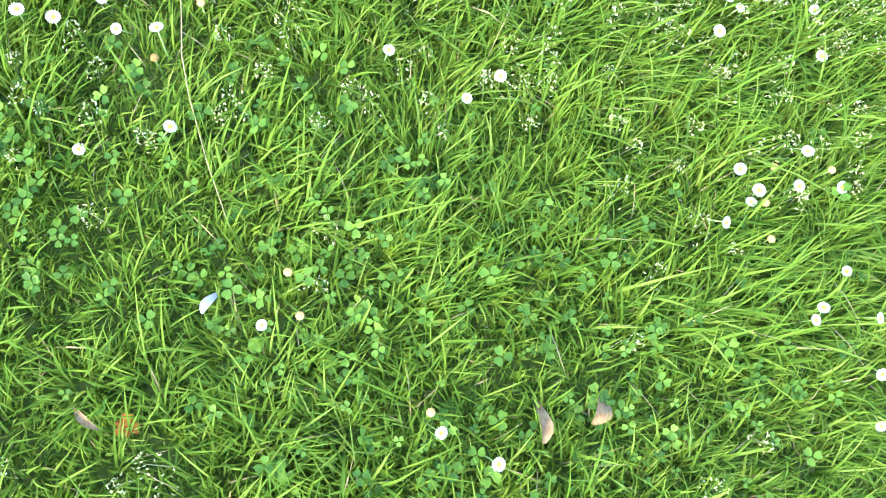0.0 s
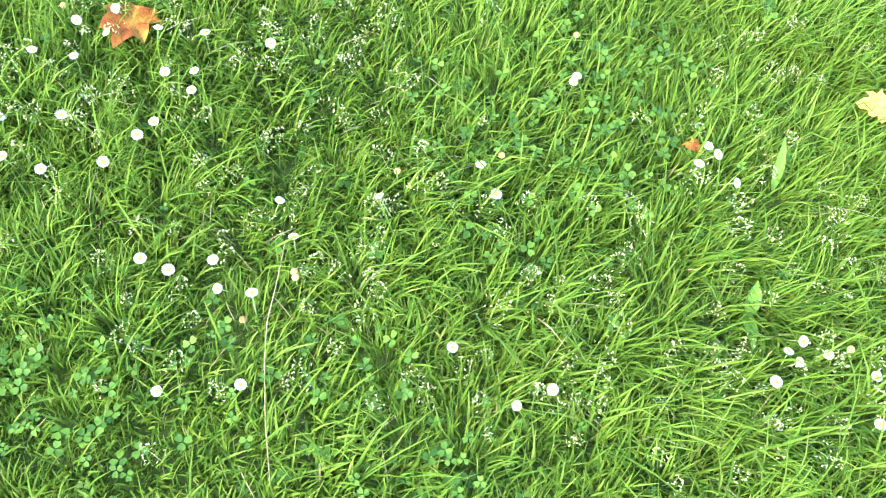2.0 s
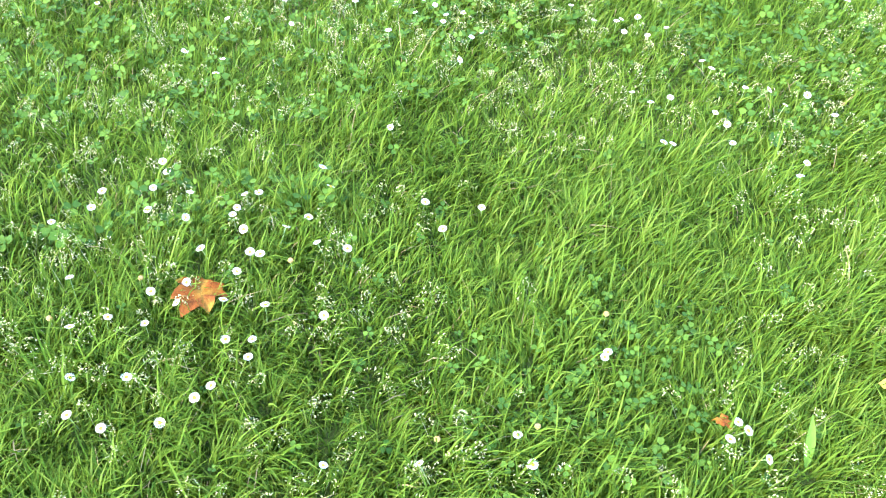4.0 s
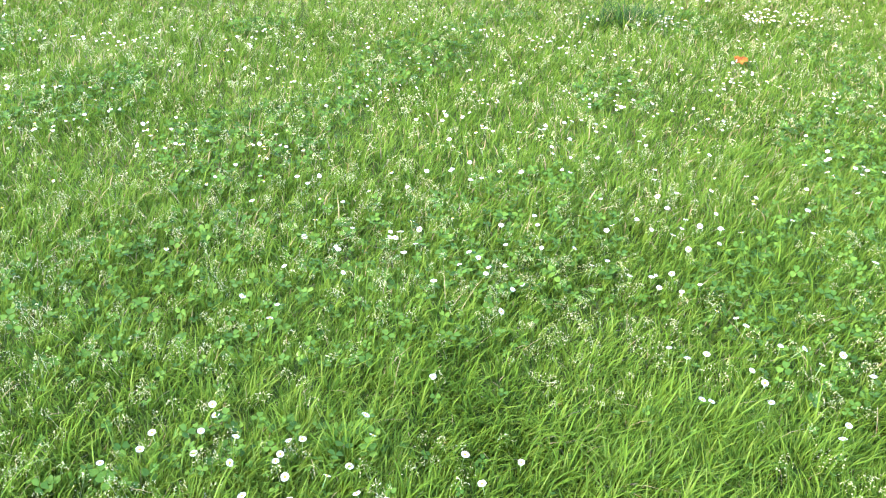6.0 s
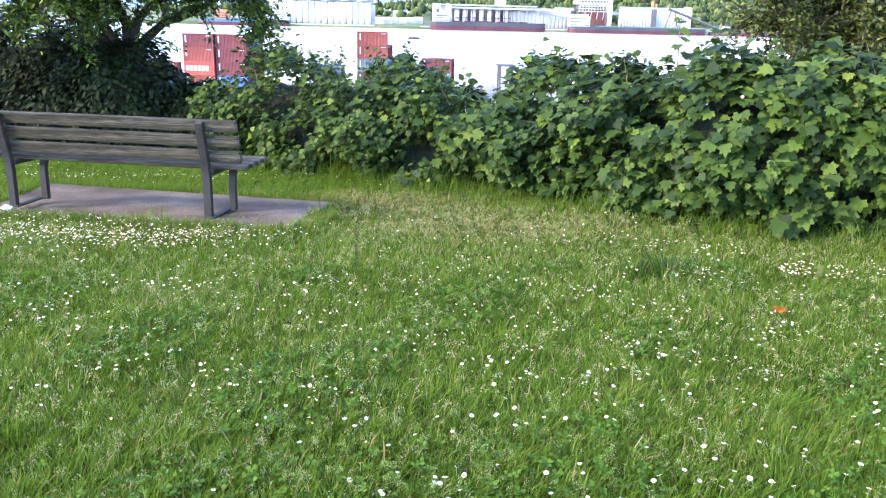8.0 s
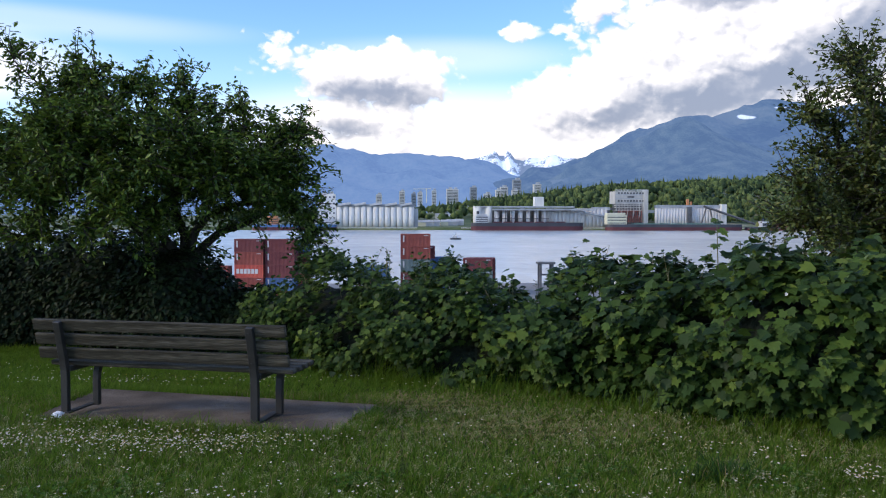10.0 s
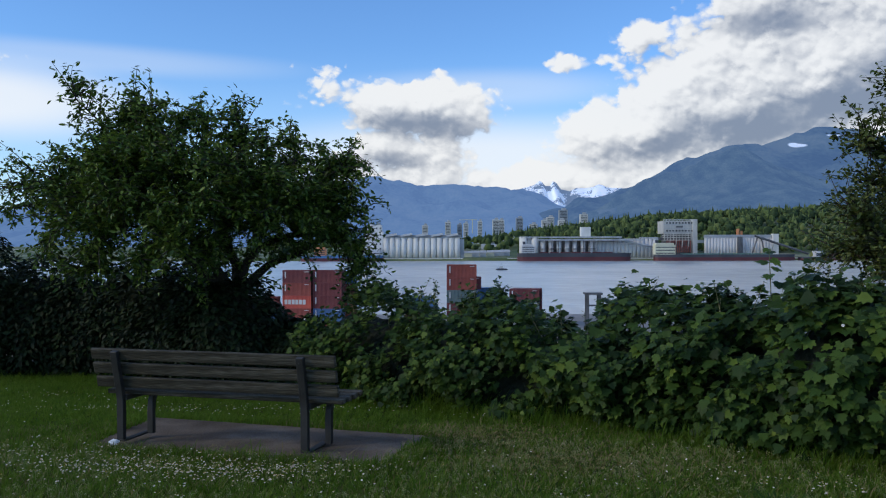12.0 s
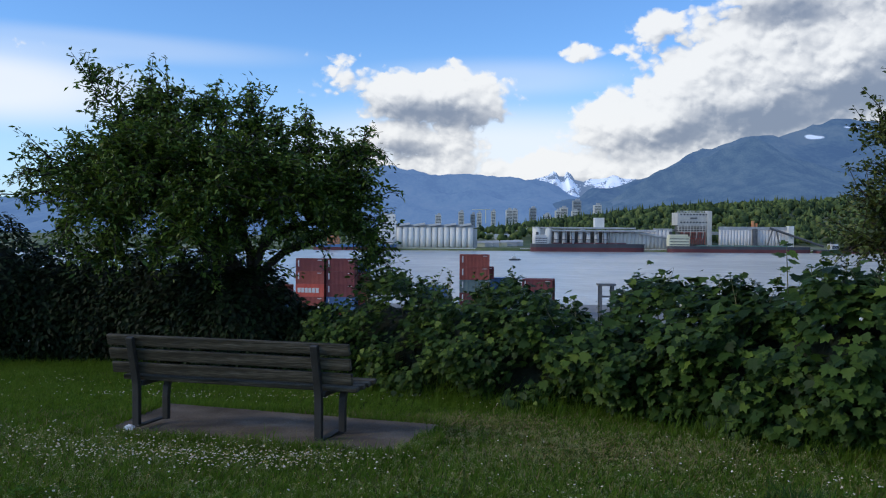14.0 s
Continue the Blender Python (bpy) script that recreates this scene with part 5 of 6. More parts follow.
def blades(x, y, rng, height, width, segments, lay=0.55):
    """Bent, tapering blades; segments 1 to 3."""
    n = len(x)
    # blades stand in tussocks and lean out of them, more or less the way the sward is combed
    cell = 0.085 + 0.012 * np.clip(y, 0, 8)
    ci, cj = np.floor(x / cell), np.floor(y / cell)
    hx_, hy_ = np.modf(np.abs(np.sin(ci * 12.9898 + cj * 78.233) * 43758.5453))[0], np.modf(np.abs(np.sin(ci * 39.346 + cj * 11.135) * 24634.6345))[0]
    ox_, oy_ = x - (ci + 0.2 + 0.6 * hx_) * cell, y - (cj + 0.2 + 0.6 * hy_) * cell
    pull = 0.25 * rng.random(n)
    x, y = x - ox_ * pull, y - oy_ * pull
    comb = wave(x, y, 1.9, 0.4) * 2.2 + wave(x, y, 5.0, 2.4) * 1.1
    cx_, sy_ = np.cos(comb * 0.8 + 1.2 * (hx_ - 0.5)), np.sin(comb * 0.8 + 1.2 * (hx_ - 0.5))
    ang = np.arctan2(oy_ / cell * 1.4 + 0.6 * sy_, ox_ / cell * 1.4 + 0.6 * cx_) + rng.normal(0, 1.0, n)
    tuft = (1 + 0.25 * wave(x, y, 3.3, 5.0) + 0.28 * wave(x, y, 11.0, 1.0)) * (0.85 + 0.3 * hy_)
    tuft = tuft * (1 - 0.5 * np.clip(worn(x, y), 0, 1))
    edge = np.clip(1 - np.abs(hedge_foot(x) - y) / 0.45, 0, 1)
    pad_near = in_pad(x, y, 0.22)
    h = height * np.exp(rng.normal(0, 0.33, n)) * tuft * (1 + 0.9 * edge) * np.where(pad_near, 1.9, 1)
    h = h * (1 + 1.5 * np.exp(-(((x - 2.2) / 0.22) ** 2 + ((y - 5.25) / 0.16) ** 2)))
    w = width * rng.uniform(0.55, 1.35, n)
    bend = h * rng.uniform(0.15, 1.0, n) * lay * 1.7
    dx, dy = np.cos(ang), np.sin(ang)
    px, py = -dy, dx
    turn = rng.normal(0, 0.7, n)
    wx_, wy_ = np.cos(turn) * px + np.sin(turn) * dx, np.cos(turn) * py + np.sin(turn) * dy
    z0 = lawn_z(x, y) - 0.004
    rows = []
    for k in range(segments):
        t = k / segments
        c = bend * t ** 1.7
        zz = z0 + h * (t - 0.35 * lay * t ** 2.5)
        ww = w * (1 - 0.55 * t ** 2) * 0.5
        for sg in (-1, 1):
            rows.append(np.stack([x + dx * c + sg * wx_ * ww, y + dy * c + sg * wy_ * ww, zz], -1))
    rows.append(np.stack([x + dx * bend, y + dy * bend, z0 + h * (1 - 0.35 * lay)], -1))
    k = len(rows)
    V = np.stack(rows, 1).reshape(-1, 3)
    f = []
    for s in range(segments - 1):
        a = 2 * s
        f += [(a, a + 1, a + 3), (a, a + 3, a + 2)]
    f.append((2 * segments - 2, 2 * segments - 1, 2 * segments))
    F = (np.array(f)[None] + (np.arange(n) * k)[:, None, None]).reshape(-1, 3)
    return V, F


def merge(chunks):
    V, F, base = [], [], 0
    for v, f in chunks:
        V.append(v)
        F.append(f + base)
        base += len(v)
    return np.vstack(V), np.vstack(F)


rng = np.random.default_rng(77)
ZONES = [(21500, -1.0, 1.9, -0.5, 1.7, 0.056, 0.0036, 3), (12500, -2.8, 3.1, 1.7, 3.2, 0.052, 0.0042, 2), (9000, -4.2, 4.6, 3.2, 5.6, 0.044, 0.0047, 2),
         (5200, -6.2, 5.8, 5.6, 8.6, 0.041, 0.0064, 2), (3400, -9.0, 4.5, 8.6, 13.3, 0.046, 0.0095, 1)]
chunks = []
for per, x0, x1, y0, y1, h, w, seg in ZONES:
    x, y = lawn_points(rng, per, x0, x1, y0, y1)
    keep = rng.random(len(x)) > 0.35 * np.clip(worn(x, y), 0, 1)
    chunks.append(blades(x[keep], y[keep], rng, h, w, seg))
# short broad undergrowth between the blades
for per, x0, x1, y0, y1, h, w in ((15000, -1.0, 1.9, -0.5, 1.7, 0.034, 0.0055), (6500, -2.8, 3.1, 1.7, 3.2, 0.033, 0.007)):
    x, y = lawn_points(rng, per, x0, x1, y0, y1)
    chunks.append(blades(x, y, rng, h, w, 1, 0.8))
# the same meadow goes on, thinner, to both sides and behind
wide = np.random.default_rng(77)
n = 240000
x, y = wide.uniform(-9, 9, n), wide.uniform(-5.5, 10.5, n)
keep = (np.abs(x - 0.15) >= 0.60 * np.maximum(y, 0) + 1.0 - 0.3 * wide.random(n)) | (y < -0.4)
keep &= (y < hedge_foot(x) + 0.12) & ~in_pad(x, y, -0.03)
chunks.append(blades(x[keep], y[keep], wide, 0.055, 0.018, 1))
lawn = new("lawn_grass", np_mesh("lawn_grass", *merge(chunks), GRASS))
tagged(lawn, "uneven bright green meadow grass", "grass", kind="stuff")

# tall fringe of grass at the foot of the hedge
n = 5200
s = rng.uniform(0.0, HS[-1], n)
hx, hy, _, ox, oy = hedge_at(s)
o = rng.normal(0.10, 0.14, n)
fx, fy = hx + ox * o, hy + oy * o
lean_ok = ~in_pad(fx, fy)
fringe = new("grass_fringe", np_mesh("grass_fringe", *blades(fx[lean_ok], fy[lean_ok], rng, 0.105, 0.006, 3, 0.4), GRASS))
tagged(fringe, "long grass left standing at the hedge's foot", "grass", kind="stuff")


# a darker tuft standing in the lawn
tx, ty = rng.normal(2.19, 0.15, 900), rng.normal(5.30, 0.08, 900)
tagged(new("grass_tuft", np_mesh("grass_tuft", *blades(tx, ty, rng, 0.055, 0.006, 3, 0.6), TUFT)), "dark green tuft of denser grass in the lawn", "grass", kind="stuff")

# dry blades in the trodden ground
x, y = lawn_points(rng, 3400, -0.8, 3.2, 5.6, 9.2)
keep = rng.random(len(x)) < 0.95 * np.clip(1.2 * worn(x, y), 0, 1)
tagged(new("dry_grass", np_mesh("dry_grass", *blades(x[keep], y[keep], rng, 0.04, 0.008, 2, 0.8), STRAW)), "short yellowed grass in trodden ground", "grass", kind="stuff")
x, y = lawn_points(rng, 420, -0.9, 1.75, -0.35, 3.2)
x2, y2 = lawn_points(rng, 700, -5.5, 5.0, 2.6, 8.8)
dry_chunks = [blades(x, y, rng, 0.045, 0.0026, 3, 0.9), blades(x2, y2, rng, 0.046, 0.0050, 2, 0.6)]
tagged(new("dry_grass", np_mesh("dry_grass", *merge(dry_chunks), STRAW)), "thin dry blades among the green grass", "grass", kind="stuff")


# seed heads: loose panicles on thin stems
def panicles(x, y, rng, height, grains, grain):
    V, F = [], []
    base = 0
    for a, b in zip(x, y):
        h = height * rng.uniform(0.7, 1.3)
        lean = rng.normal(0, 0.35, 2) * h
        z0 = float(lawn_z(a, b))
        foot, tip = np.array([a, b, z0]), np.array([a + lean[0], b + lean[1], z0 + h])
        side = np.array([0.0007, 0.0007, 0])
        V.append(np.array([foot - side, foot + side, tip]))
        F.append(np.array([[0, 1, 2]]) + base)
        base += 3
        t = rng.uniform(0.5, 1.0, grains)
        sp = (1.15 - t) * h * 0.42
        ang = rng.uniform(0, 6.3, grains)
        c = foot + (tip - foot) * t[:, None] + np.stack([np.cos(ang) * sp, np.sin(ang) * sp, sp * 0.5 * rng.random(grains)], -1)
        d = rng.normal(0, 1, (grains, 3))
        d[:, 2] = np.abs(d[:, 2])
        d = d / np.linalg.norm(d, axis=1)[:, None] * grain
        e = np.cross(d, rng.normal(0, 1, (grains, 3)))
        e = e / np.linalg.norm(e, axis=1)[:, None] * grain * 0.38
        V.append(np.stack([c - d, c + e, c + d, c - e], 1).reshape(-1, 3))
        q = (np.arange(grains) * 4)[:, None] + base
        F.append(np.concatenate([q + [0, 1, 2], q + [0, 2, 3]]))
        base += grains * 4
    return np_mesh("seed_heads", np.vstack(V), np.vstack(F), SEED)


x, y = lawn_points(rng, 230, -1.1, 2.0, -0.5, 3.2)
keep = wave(x, y, 2.6, 3.0) + 0.3 * rng.normal(0, 1, len(x)) > 0.15 - 0.10 * y - 0.45 * ((x < 0.45) & (y > 0.8))
x2, y2 = lawn_points(rng, 90, -4.0, 4.4, 3.2, 7.6)
tagged(new("grass_seed_heads", panicles(x[keep], y[keep], rng, 0.075, 32, 0.0030)), "pale feathery seed heads of meadow grass", "grass", kind="stuff")
tagged(new("grass_seed_heads", panicles(x2, y2, rng, 0.085, 16, 0.0052)), "pale feathery seed heads of meadow grass", "grass", kind="stuff")


# clover: three round leaflets on a stalk
def clover_mesh():
    v, f = [], []
    for k in range(3):
        a = 2 * math.pi * k / 3
        pts = [(0.0, 0.06), (0.30, 0.30), (0.42, 0.62), (0.28, 0.92), (0.0, 0.84), (-0.28, 0.92), (-0.42, 0.62), (-0.30, 0.30)]
        b = len(v)
        for px, py in pts:
            v.append((px * math.cos(a) - py * math.sin(a), px * math.sin(a) + py * math.cos(a), 0.12 * py + 0.22 * abs(px)))
        f += [(b, b + j, b + j + 1) for j in range(1, 7)]
    return np.array(v), np.array(f)


def clover_patch(x, y, size, top, rng):
    n = len(x)
    P = np.stack([x, y, lawn_z(x, y) + top * rng.uniform(0.45, 1.1, n)], -1)
    up = np.tile([0, 0, 1.0], (n, 1))
    return joined("clover", P, up, rng.normal(0, 1, (n, 3)) * [1, 1, 0], size * rng.uniform(0.55, 1.35, n), clover_mesh(), CLOVER, rng, 0.4)


x, y = lawn_points(rng, 1300, -1.1, 1.9, -0.45, 3.4)
centres = np.array([(0.13, 0.64), (0.25, 0.46), (0.07, 0.34), (0.17, 0.29), (0.50, 0.16), (0.39, 0.03), (0.16, 0.13), (0.06, 0.44), (0.34, 0.31), (-0.16, 0.70), (0.50, 0.10), (0.56, 0.10), (0.36, 0.21), (0.62, 1.02), (0.71, 1.03), (0.72, 0.90), (0.60, 0.84), (-0.33, 0.80), (0.71, 1.15), (0.56, 1.00), (0.76, 1.11)])
near = np.min(np.hypot(x[:, None] - centres[None, :, 0], y[:, None] - centres[None, :, 1]), axis=1)
keep = rng.random(len(x)) < np.clip(0.85 * np.exp(-(near / 0.13) ** 2) + 0.04 + 0.10 * (wave(x, y, 3.1, 6.0) > 0.25), 0, 1)
tagged(new("clover_patch", clover_patch(x[keep], y[keep], 0.0125, 0.052, rng)), "patches of clover among the grass", "clover", kind="stuff")
x, y = lawn_points(rng, 620, -3.0, 3.4, 1.6, 5.6)
keep = (wave(x, y, 1.9, 1.5) > 0.18) | ((np.hypot((x - 0.1) / 1.0, (y - 2.45) / 0.5) < 1) & (rng.random(len(x)) < 0.75))
tagged(new("clover_patch", clover_patch(x[keep], y[keep], 0.018, 0.056, rng)), "patches of clover among the grass", "clover", kind="stuff")


# ---- daisies ----
def daisy_meshes(r):
    petals = bmesh.new()
    n = 17
    for k in range(n):
        a = 2 * math.pi * k / n
        m = Matrix.Rotation(a, 4, "Z")
        vs = [petals.verts.new(m @ Vector(p)) for p in ((-0.06 * r, 0.25 * r, 0), (0.06 * r, 0.25 * r, 0), (0.15 * r, 0.72 * r, 0.07 * r), (0.0, 1.0 * r, 0.09 * r + 0.03 * r * (k % 2)), (-0.15 * r, 0.72 * r, 0.07 * r))]
        petals.faces.new(vs)
    disc = bmesh.new()
    bmesh.ops.create_uvsphere(disc, u_segments=9, v_segments=5, radius=0.36 * r, matrix=Matrix.Translation((0, 0, 0.04 * r)) @ Matrix.Diagonal((1, 1, 0.55, 1)))
    return bm_mesh("petals", petals, PETAL), bm_mesh("disc", disc, DISC)


PETALS, DISCS = daisy_meshes(0.0105)
bm = bmesh.new()
add_tube(bm, (0, 0, -0.058), (0, 0, -0.001), 0.0012, 0.0010, 5)
STALKS = bm_mesh("stalk", bm, STALK)
first_daisy = None


def daisy(x, y, rng):
    global first_daisy
    z = float(lawn_z(x, y)) + 0.058
    tilt = rng.normal(0, 14, 2)
    m = pose(x, y, z, tilt[0], tilt[1], rng.uniform(0, 360)) @ Matrix.Scale(float(rng.uniform(0.80, 1.06)), 4)
    if first_daisy is None:
        d = thing("daisy", "white lawn daisy with a yellow centre on a short stalk", "flower", None, "daisies in the lawn")
        part("petals", PETALS, None, d)
        part("disc", DISCS, None, d)
        part("stalk", STALKS, None, d)
        first_daisy = d
        d.matrix_basis = m
        return d
    d = copy_thing(first_daisy, Matrix.Identity(4))
    d.matrix_basis = m
    return d


DAISY_NEAR = [(0.14, 0.90), (-0.10, 0.92), (-0.06, 0.89), (0.01, 0.89), (0.01, 0.84), (0.06, 0.82), (-0.10, 0.70), (0.02, 0.68), (0.34, 0.66), (0.41, 0.55), (0.47, 0.56), (0.02, 0.38), (0.88, 0.54), (0.85, 0.53),
              (0.86, 0.51), (0.91, 0.51), (0.81, 0.49), (0.97, 0.46), (0.94, 0.39), (0.73, 0.29), (0.84, 0.27), (0.74, 0.25), (0.72, 0.24), (0.80, 0.23), (0.86, 0.20), (0.67, 0.23), (0.80, 0.09), (0.74, 0.06),
              (0.72, 0.05), (0.17, 0.15), (0.22, 0.08), (0.77, -0.06), (0.73, -0.12), (0.81, 0.01), (-0.05, 1.17), (-0.08, 1.15), (-0.30, 1.16), (-0.24, 1.12), (-0.14, 1.11), (0.13, 0.97), (0.29, 0.94), (0.47, 0.96),
              (0.48, 0.90), (0.68, 1.09), (0.69, 1.10), (0.87, 0.91), (0.88, 0.89), (0.84, 0.88), (0.89, 0.83)]
DAISY_AHEAD = [(-0.14, 1.82), (-0.13, 1.78), (-0.16, 1.73), (-0.27, 1.74), (-0.29, 1.69), (-0.17, 1.66), (-0.08, 1.70), (-0.09, 1.62), (0.04, 1.67), (0.07, 1.67), (0.02, 1.63), (0.01, 1.61), (0.03, 1.56), (0.12, 1.55),
               (0.17, 1.57), (0.22, 1.73), (0.23, 1.66), (-0.06, 1.52), (0.04, 1.49), (0.06, 1.48), (0.01, 1.44), (0.18, 1.49), (0.24, 1.46), (0.43, 1.57), (0.55, 1.53), (0.45, 1.48), (-0.32, 1.49), (-0.16, 1.42),
               (-0.09, 1.43), (-0.11, 1.38), (-0.02, 1.37), (-0.24, 1.37), (-0.17, 1.34), (-0.31, 1.36), (-0.02, 1.27), (0.03, 1.26), (0.02, 1.22), (0.06, 1.34), (-0.20, 1.22), (-0.30, 1.24), (0.17, 1.29), (1.33, 1.51)]
DAISY_MIDDLE = [(1.26, 2.04), (1.30, 2.00), (1.31, 1.96), (1.05, 1.89), (1.08, 1.84), (1.14, 1.85), (1.05, 1.68), (1.07, 1.67), (1.23, 1.77), (1.24, 1.72), (1.22, 1.65), (1.36, 1.86), (1.42, 1.84), (1.51, 1.80),
                (1.43, 1.77), (1.54, 1.71), (1.37, 1.55), (0.40, 1.85), (-0.37, 1.66), (0.98, 2.33), (1.14, 2.24), (1.14, 2.18), (1.20, 2.15), (1.27, 2.18), (1.21, 2.25), (1.40, 2.58), (1.43, 2.53), (1.80, 2.44),
                (1.36, 2.52), (1.37, 2.67), (1.10, 2.54), (0.70, 2.23), (0.64, 2.12), (0.64, 2.33), (0.03, 2.47), (-0.09, 2.31), (0.01, 2.25), (-0.01, 2.18)]
rng = np.random.default_rng(90)
for x, y in DAISY_NEAR + DAISY_AHEAD + DAISY_MIDDLE:
    daisy(x, y, rng)
# drifts of daisies further over the lawn: centre, half widths, count
DRIFTS = [(1.40, 2.6, 0.16, 0.12, 12), (0.45, 2.62, 0.28, 0.09, 20), (0.66, 2.36, 0.12, 0.08, 6), (0.85, 3.15, 0.16, 0.12, 10), (1.25, 3.5, 0.3, 0.14, 20),
          (1.75, 2.9, 0.35, 0.18, 16), (2.15, 2.75, 0.2, 0.15, 12), (0.2, 2.95, 0.3, 0.12, 8), (1.06, 2.4, 0.2, 0.10, 6)]
for cx_, cy_, sx_, sy_, n in DRIFTS:
    for k in range(n):
        daisy(float(rng.normal(cx_, sx_)), float(rng.normal(cy_, sy_)), rng)


def daisy_field(points, rng, r, name):
    """Many far daisies in one mesh: a ring of petals round a raised centre."""
    n = len(points)
    k = 8
    a = np.arange(k) * 2 * np.pi / k
    v = np.concatenate([[(0, 0, 0.25)], np.stack([np.cos(a), np.sin(a), 0.05 + 0.12 * (np.arange(k) % 2)], -1)])
    f = np.array([(0, 1 + j, 1 + (j + 1) % k) for j in range(k)])
    P = np.stack([points[:, 0], points[:, 1], lawn_z(points[:, 0], points[:, 1]) + np.full(n, 0.062)], -1)
    up = np.tile([0.0, -0.12, 1.0], (n, 1))
    me = joined(name, P, up, rng.normal(0, 1, (n, 3)), r * rng.uniform(0.6, 1.15, n), (v, f), PETAL, rng, 0.28)
    return me


FAR_DRIFTS = [(-2.4, 6.75, 0.6, 0.24, 460), (-1.35, 6.5, 0.42, 0.18, 400), (-3.9, 7.3, 0.6, 0.3, 240), (-0.45, 5.1, 0.35, 0.2, 55), (-1.15, 4.95, 0.4, 0.22, 60), (-1.3, 4.5, 0.35, 0.2, 45), (2.9, 5.32, 0.42, 0.16, 260), (3.2, 5.3, 0.2, 0.12, 60),
              (2.6, 6.0, 0.3, 0.16, 60), (1.35, 5.2, 0.4, 0.25, 60), (-1.15, 3.65, 0.3, 0.2, 30), (-0.3, 3.55, 0.3, 0.15, 26), (-0.6, 3.75, 0.3, 0.2, 22), (1.9, 3.9, 0.45, 0.3, 70), (1.85, 4.7, 0.5, 0.3, 80), (2.2, 3.5, 0.3, 0.25, 50),
              (1.1, 3.6, 0.5, 0.25, 50), (0.9, 4.4, 0.8, 0.5, 90), (0.2, 4.6, 0.8, 0.6, 60), (-2.2, 5.6, 0.7, 0.5, 80), (-2.9, 9.75, 0.9, 0.16, 130), (-1.6, 9.6, 0.9, 0.2, 90), (-5.5, 10.8, 1.2, 0.5, 170), (2.1, 8.35, 0.14, 0.06, 26),
              (-5.6, 8.2, 0.9, 0.7, 90), (3.4, 4.4, 0.5, 0.5, 60), (0.4, 6.2, 0.7, 0.5, 40), (2.0, 6.6, 0.5, 0.3, 30), (0, 5, 2.4, 1.6, 60), (0.5, 9.1, 0.25, 0.12, 16), (0.6, 3.5, 1.3, 0.7, 110), (0.6, 5.0, 1.8, 0.7, 180), (2.6, 4.3, 0.8, 0.6, 70), (-1.6, 5.4, 0.9, 0.6, 110)]
pts = np.vstack([np.stack([rng.normal(a, c, n), rng.normal(b, d, n)], -1) for a, b, c, d, n in FAR_DRIFTS])
ok = (pts[:, 1] < hedge_foot(pts[:, 0]) - 0.02) & ~in_pad(pts[:, 0], pts[:, 1], 0.03) & (pts[:, 1] > 2.5)
ok &= (pts[:, 1] > 6.0) | (wave(pts[:, 0], pts[:, 1], 4.2, 2.0) + 0.5 * wave(pts[:, 0], pts[:, 1], 9.0, 4.0) > 0.02)
tagged(new("daisy_drifts", daisy_field(pts[ok], rng, 0.0082, "daisy_drifts")), "drifts of white daisies across the lawn", "flowers", kind="stuff")

sel = pts[ok]
P = np.stack([sel[:, 0], sel[:, 1] - 0.002, lawn_z(sel[:, 0], sel[:, 1]) + 0.066], -1)
dome = (np.array([(1, 0, 0), (0.3, 0.95, 0), (-0.8, 0.6, 0), (-0.8, -0.6, 0), (0.3, -0.95, 0), (0, 0, 0.8)]), np.array([(0, 1, 5), (1, 2, 5), (2, 3, 5), (3, 4, 5), (4, 0, 5)]))
tagged(new("daisy_centres", joined("daisy_centres", P, np.tile([0.0, 0.0, 1.0], (len(P), 1)), rng.normal(0, 1, (len(P), 3)), np.full(len(P), 0.0042), dome, DISC, rng, 0.1)), "yellow centres of the daisies in the drifts", "flowers", kind="stuff")

# faded yellow flower heads
bm = bmesh.new()
bmesh.ops.create_uvsphere(bm, u_segments=9, v_segments=6, radius=0.0062, matrix=Matrix.Diagonal((1, 1, 0.75, 1)))
FADED_ME = bm_mesh("head", bm, FADED)
for x, y in [(0.08, 0.43), (0.07, 0.37), (0.04, 0.78), (0.13, 0.84), (0.78, 0.27), (0.86, 0.23), (0.74, 0.23), (0.72, 0.18), (0.95, 0.51), (0.17, 0.18), (0.51, 0.97), (0.33, 0.98), (0.13, 0.83), (0.04, 0.78), (0.12, 1.45), (0.72, 1.19), (-0.35, 1.39), (-0.18, 1.46)]:
    h = thing("faded_daisy", "faded yellow-brown flower head on a short stalk", "flower", pose(x, y, float(lawn_z(x, y)) + 0.058), "faded flowers in the lawn")
    part("head", FADED_ME, None, h)
    part("stalk", STALKS, None, h)


# ---- fallen leaves and weeds ----
def fallen_leaf(x, y, size, mat, turn, label, category="leaf", tilt=(12, -8), lift=0.05):
    v, f = lobed_leaf()
    v = v.copy() - np.array([0, 0.42, 0])
    v[:, 2] += 0.10 * np.sin(v[:, 0] * 9 + size * 50) * np.cos(v[:, 1] * 7)
    ob = thing("fallen_leaf", label, category, pose(x, y, float(lawn_z(x, y)) + lift, tilt[0], tilt[1], turn))
    me = np_mesh("blade", v * size, f, mat)
    part("blade", me, None, ob)
    bm = bmesh.new()
    add_tube(bm, (0, -0.42 * size, 0), (0.05 * size, -0.85 * size, -0.02), 0.0014, 0.0010, 5)
    part("leaf_stalk", bm, mat, ob)
    return ob


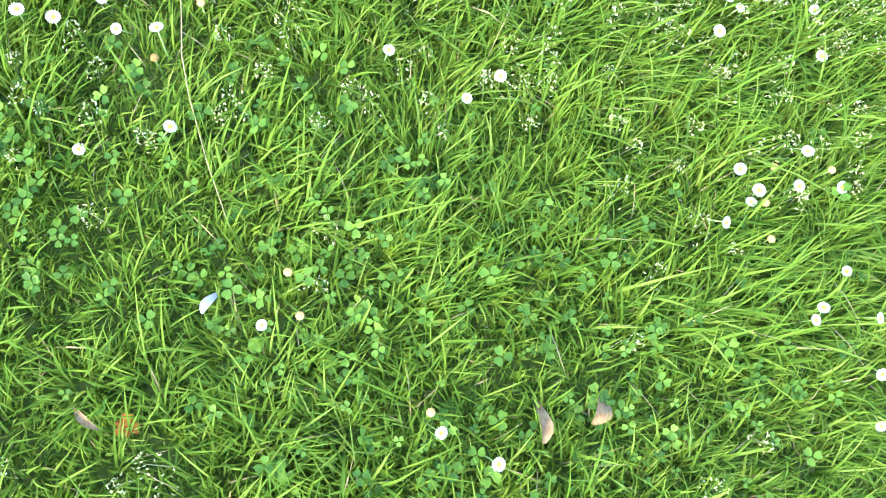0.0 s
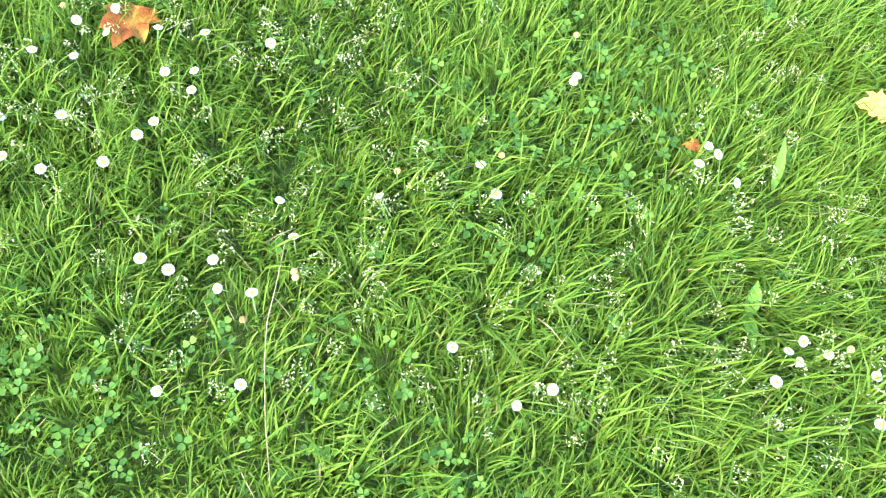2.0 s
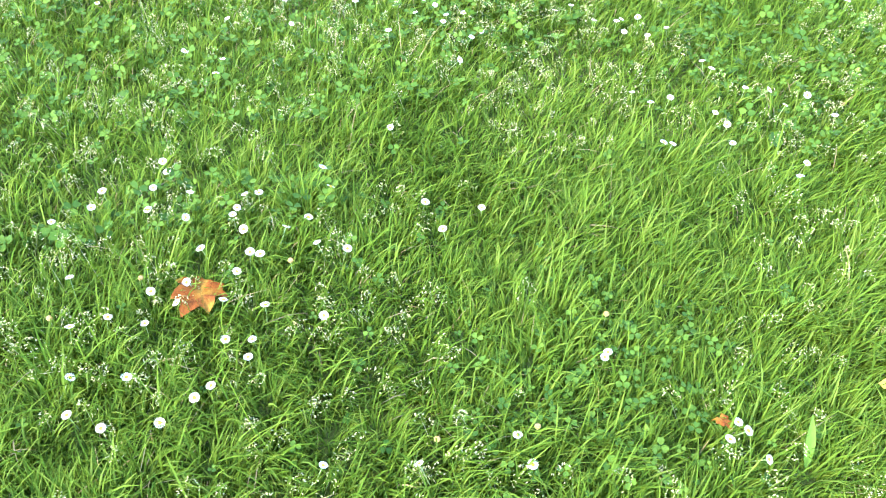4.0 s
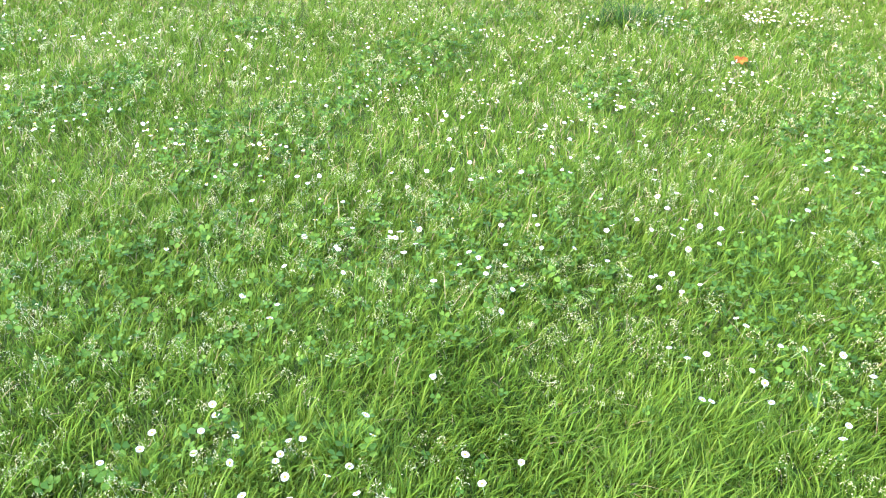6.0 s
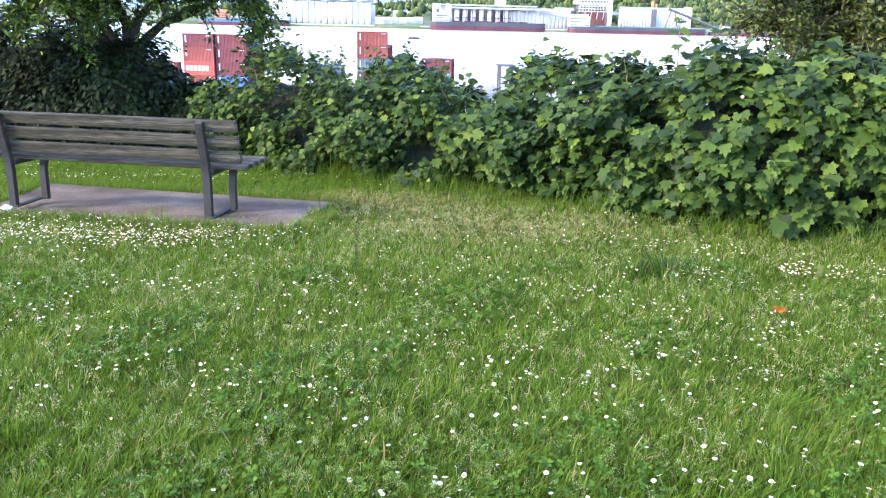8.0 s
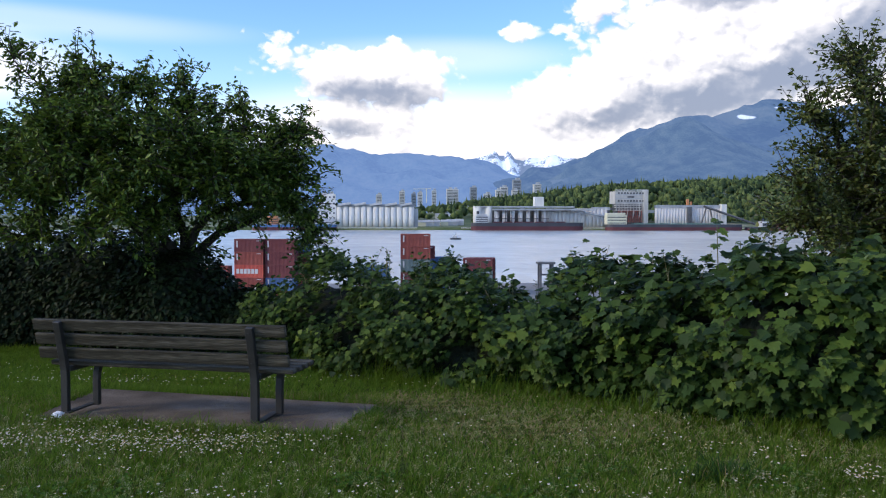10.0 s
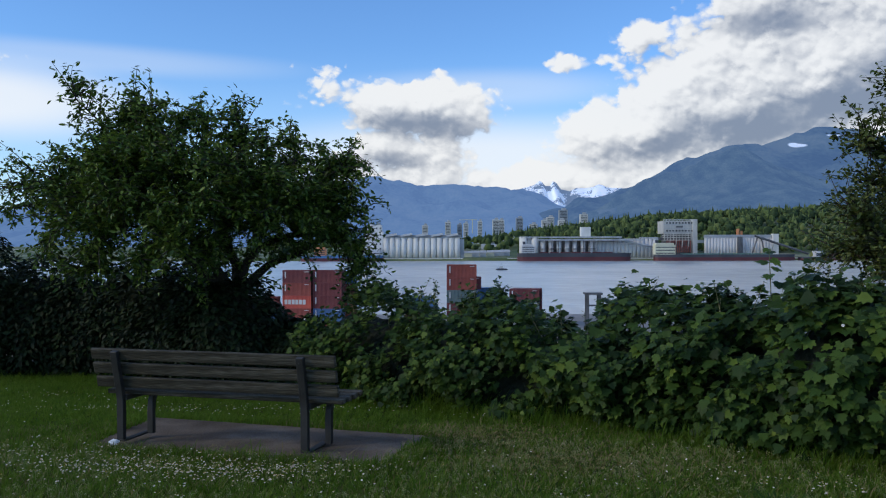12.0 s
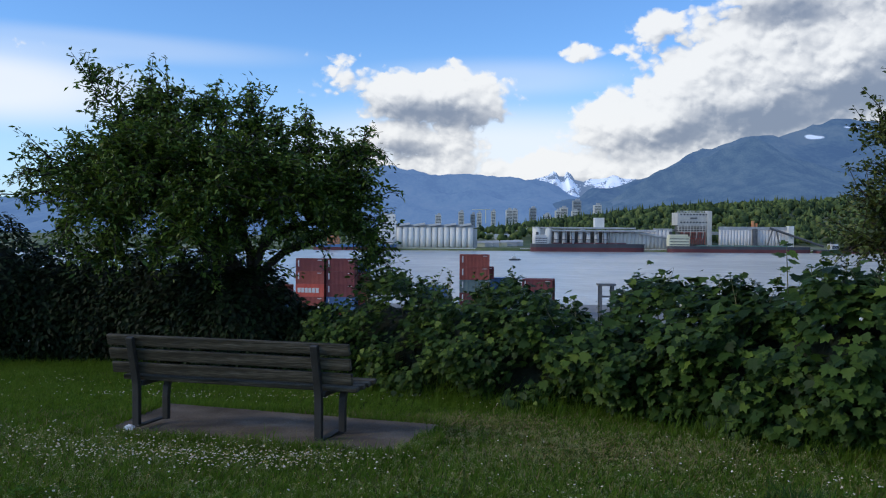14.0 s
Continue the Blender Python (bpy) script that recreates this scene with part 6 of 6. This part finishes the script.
fallen_leaf(-0.07, 1.40, 0.105, DEADLEAF, 150, "curled russet-brown maple leaf lying on the grass")
fallen_leaf(1.22, 0.93, 0.062, YELLOWLEAF, 70, "bright yellow fallen leaf lying on the grass")
fallen_leaf(2.51, 4.37, 0.075, DEADLEAF, 20, "orange-brown fallen leaf on the lawn", lift=0.06)
fallen_leaf(0.85, 0.92, 0.030, DEADLEAF, 200, "small russet leaf scrap beside daisies")
fallen_leaf(-0.19, 0.34, 0.030, DEADLEAF, 100, "small orange dry leaf scrap in the grass", lift=0.03)


def curled_leaf(x, y, length, wide, turn, mat, label):
    n, k = 9, 5
    v = []
    for j in range(n):
        t = j / (n - 1)
        w = wide * math.sin(math.pi * (0.06 + 0.9 * t)) ** 0.8
        for q in range(k):
            a = (q / (k - 1) - 0.5) * 2.2
            v.append((w * math.sin(a), (t - 0.5) * length, 0.02 * math.sin(t * 4) + w * (1 - math.cos(a))))
    f = [(j * k + q, j * k + q + 1, (j + 1) * k + q + 1, (j + 1) * k + q) for j in range(n - 1) for q in range(k - 1)]
    ob = thing("dry_leaf", label, "leaf", pose(x, y, float(lawn_z(x, y)) + 0.042, 6, 4, turn))
    part("blade", np_mesh("blade", v, f, mat, True), None, ob)
    return ob


curled_leaf(-0.23, 0.37, 0.045, 0.006, 25, TAN, "curled tan dry leaf in the grass")
curled_leaf(0.30, 0.10, 0.056, 0.010, -20, TAN, "curled tan dry leaf between clover")
curled_leaf(0.38, 0.08, 0.044, 0.013, -50, TAN, "crumpled tan dry leaf between clover")
curled_leaf(-0.03, 0.44, 0.035, 0.007, -60, GREYLEAF, "pale grey dry leaf in the grass")


def broad_leaf(x, y, length, wide, turn, pitch, label):
    n = 8
    v, f = [], []
    for j in range(n):
        t = j / (n - 1)
        w = wide * math.sin(math.pi * (0.05 + 0.93 * t) ** 0.8)
        for s in (-1, 0, 1):
            v.append((s * w, t * length, 0.12 * length * math.sin(t * 2.4) + abs(s) * w * 0.3))
    f = [(j * 3 + q, j * 3 + q + 1, (j + 1) * 3 + q + 1, (j + 1) * 3 + q) for j in range(n - 1) for q in range(2)]
    ob = thing("broad_weed", label, "weed", pose(x, y, float(lawn_z(x, y)) + 0.02, pitch, 0, turn), "broad weeds")
    part("blade", np_mesh("blade", v, f, WEED, True), None, ob)


for x, y, l, w, t, p in ((0.97, 0.82, 0.095, 0.009, -25, 30), (0.83, 0.61, 0.06, 0.013, -30, 25), (0.83, 0.62, 0.08, 0.011, 160, 10), (0.08, 0.33, 0.026, 0.010, 60, 10), (-0.01, 0.36, 0.028, 0.011, -70, 5)):
    broad_leaf(x, y, l, w, t, p, "smooth bright green broad weed leaf")

# one long dry stem lying across the grass
bm = bmesh.new()
stem = [(0.125, 0.90, 0.055), (0.10, 0.83, 0.062), (0.075, 0.77, 0.062), (0.06, 0.71, 0.058), (0.045, 0.62, 0.050), (0.035, 0.53, 0.035)]
for a, b in zip(stem, stem[1:]):
    add_tube(bm, a, b, 0.0009, 0.0008, 5)
dry = thing("dry_grass_strand", "long pale dry grass stem lying over the lawn", "stem")
part("stem", bm, STRAW, dry)
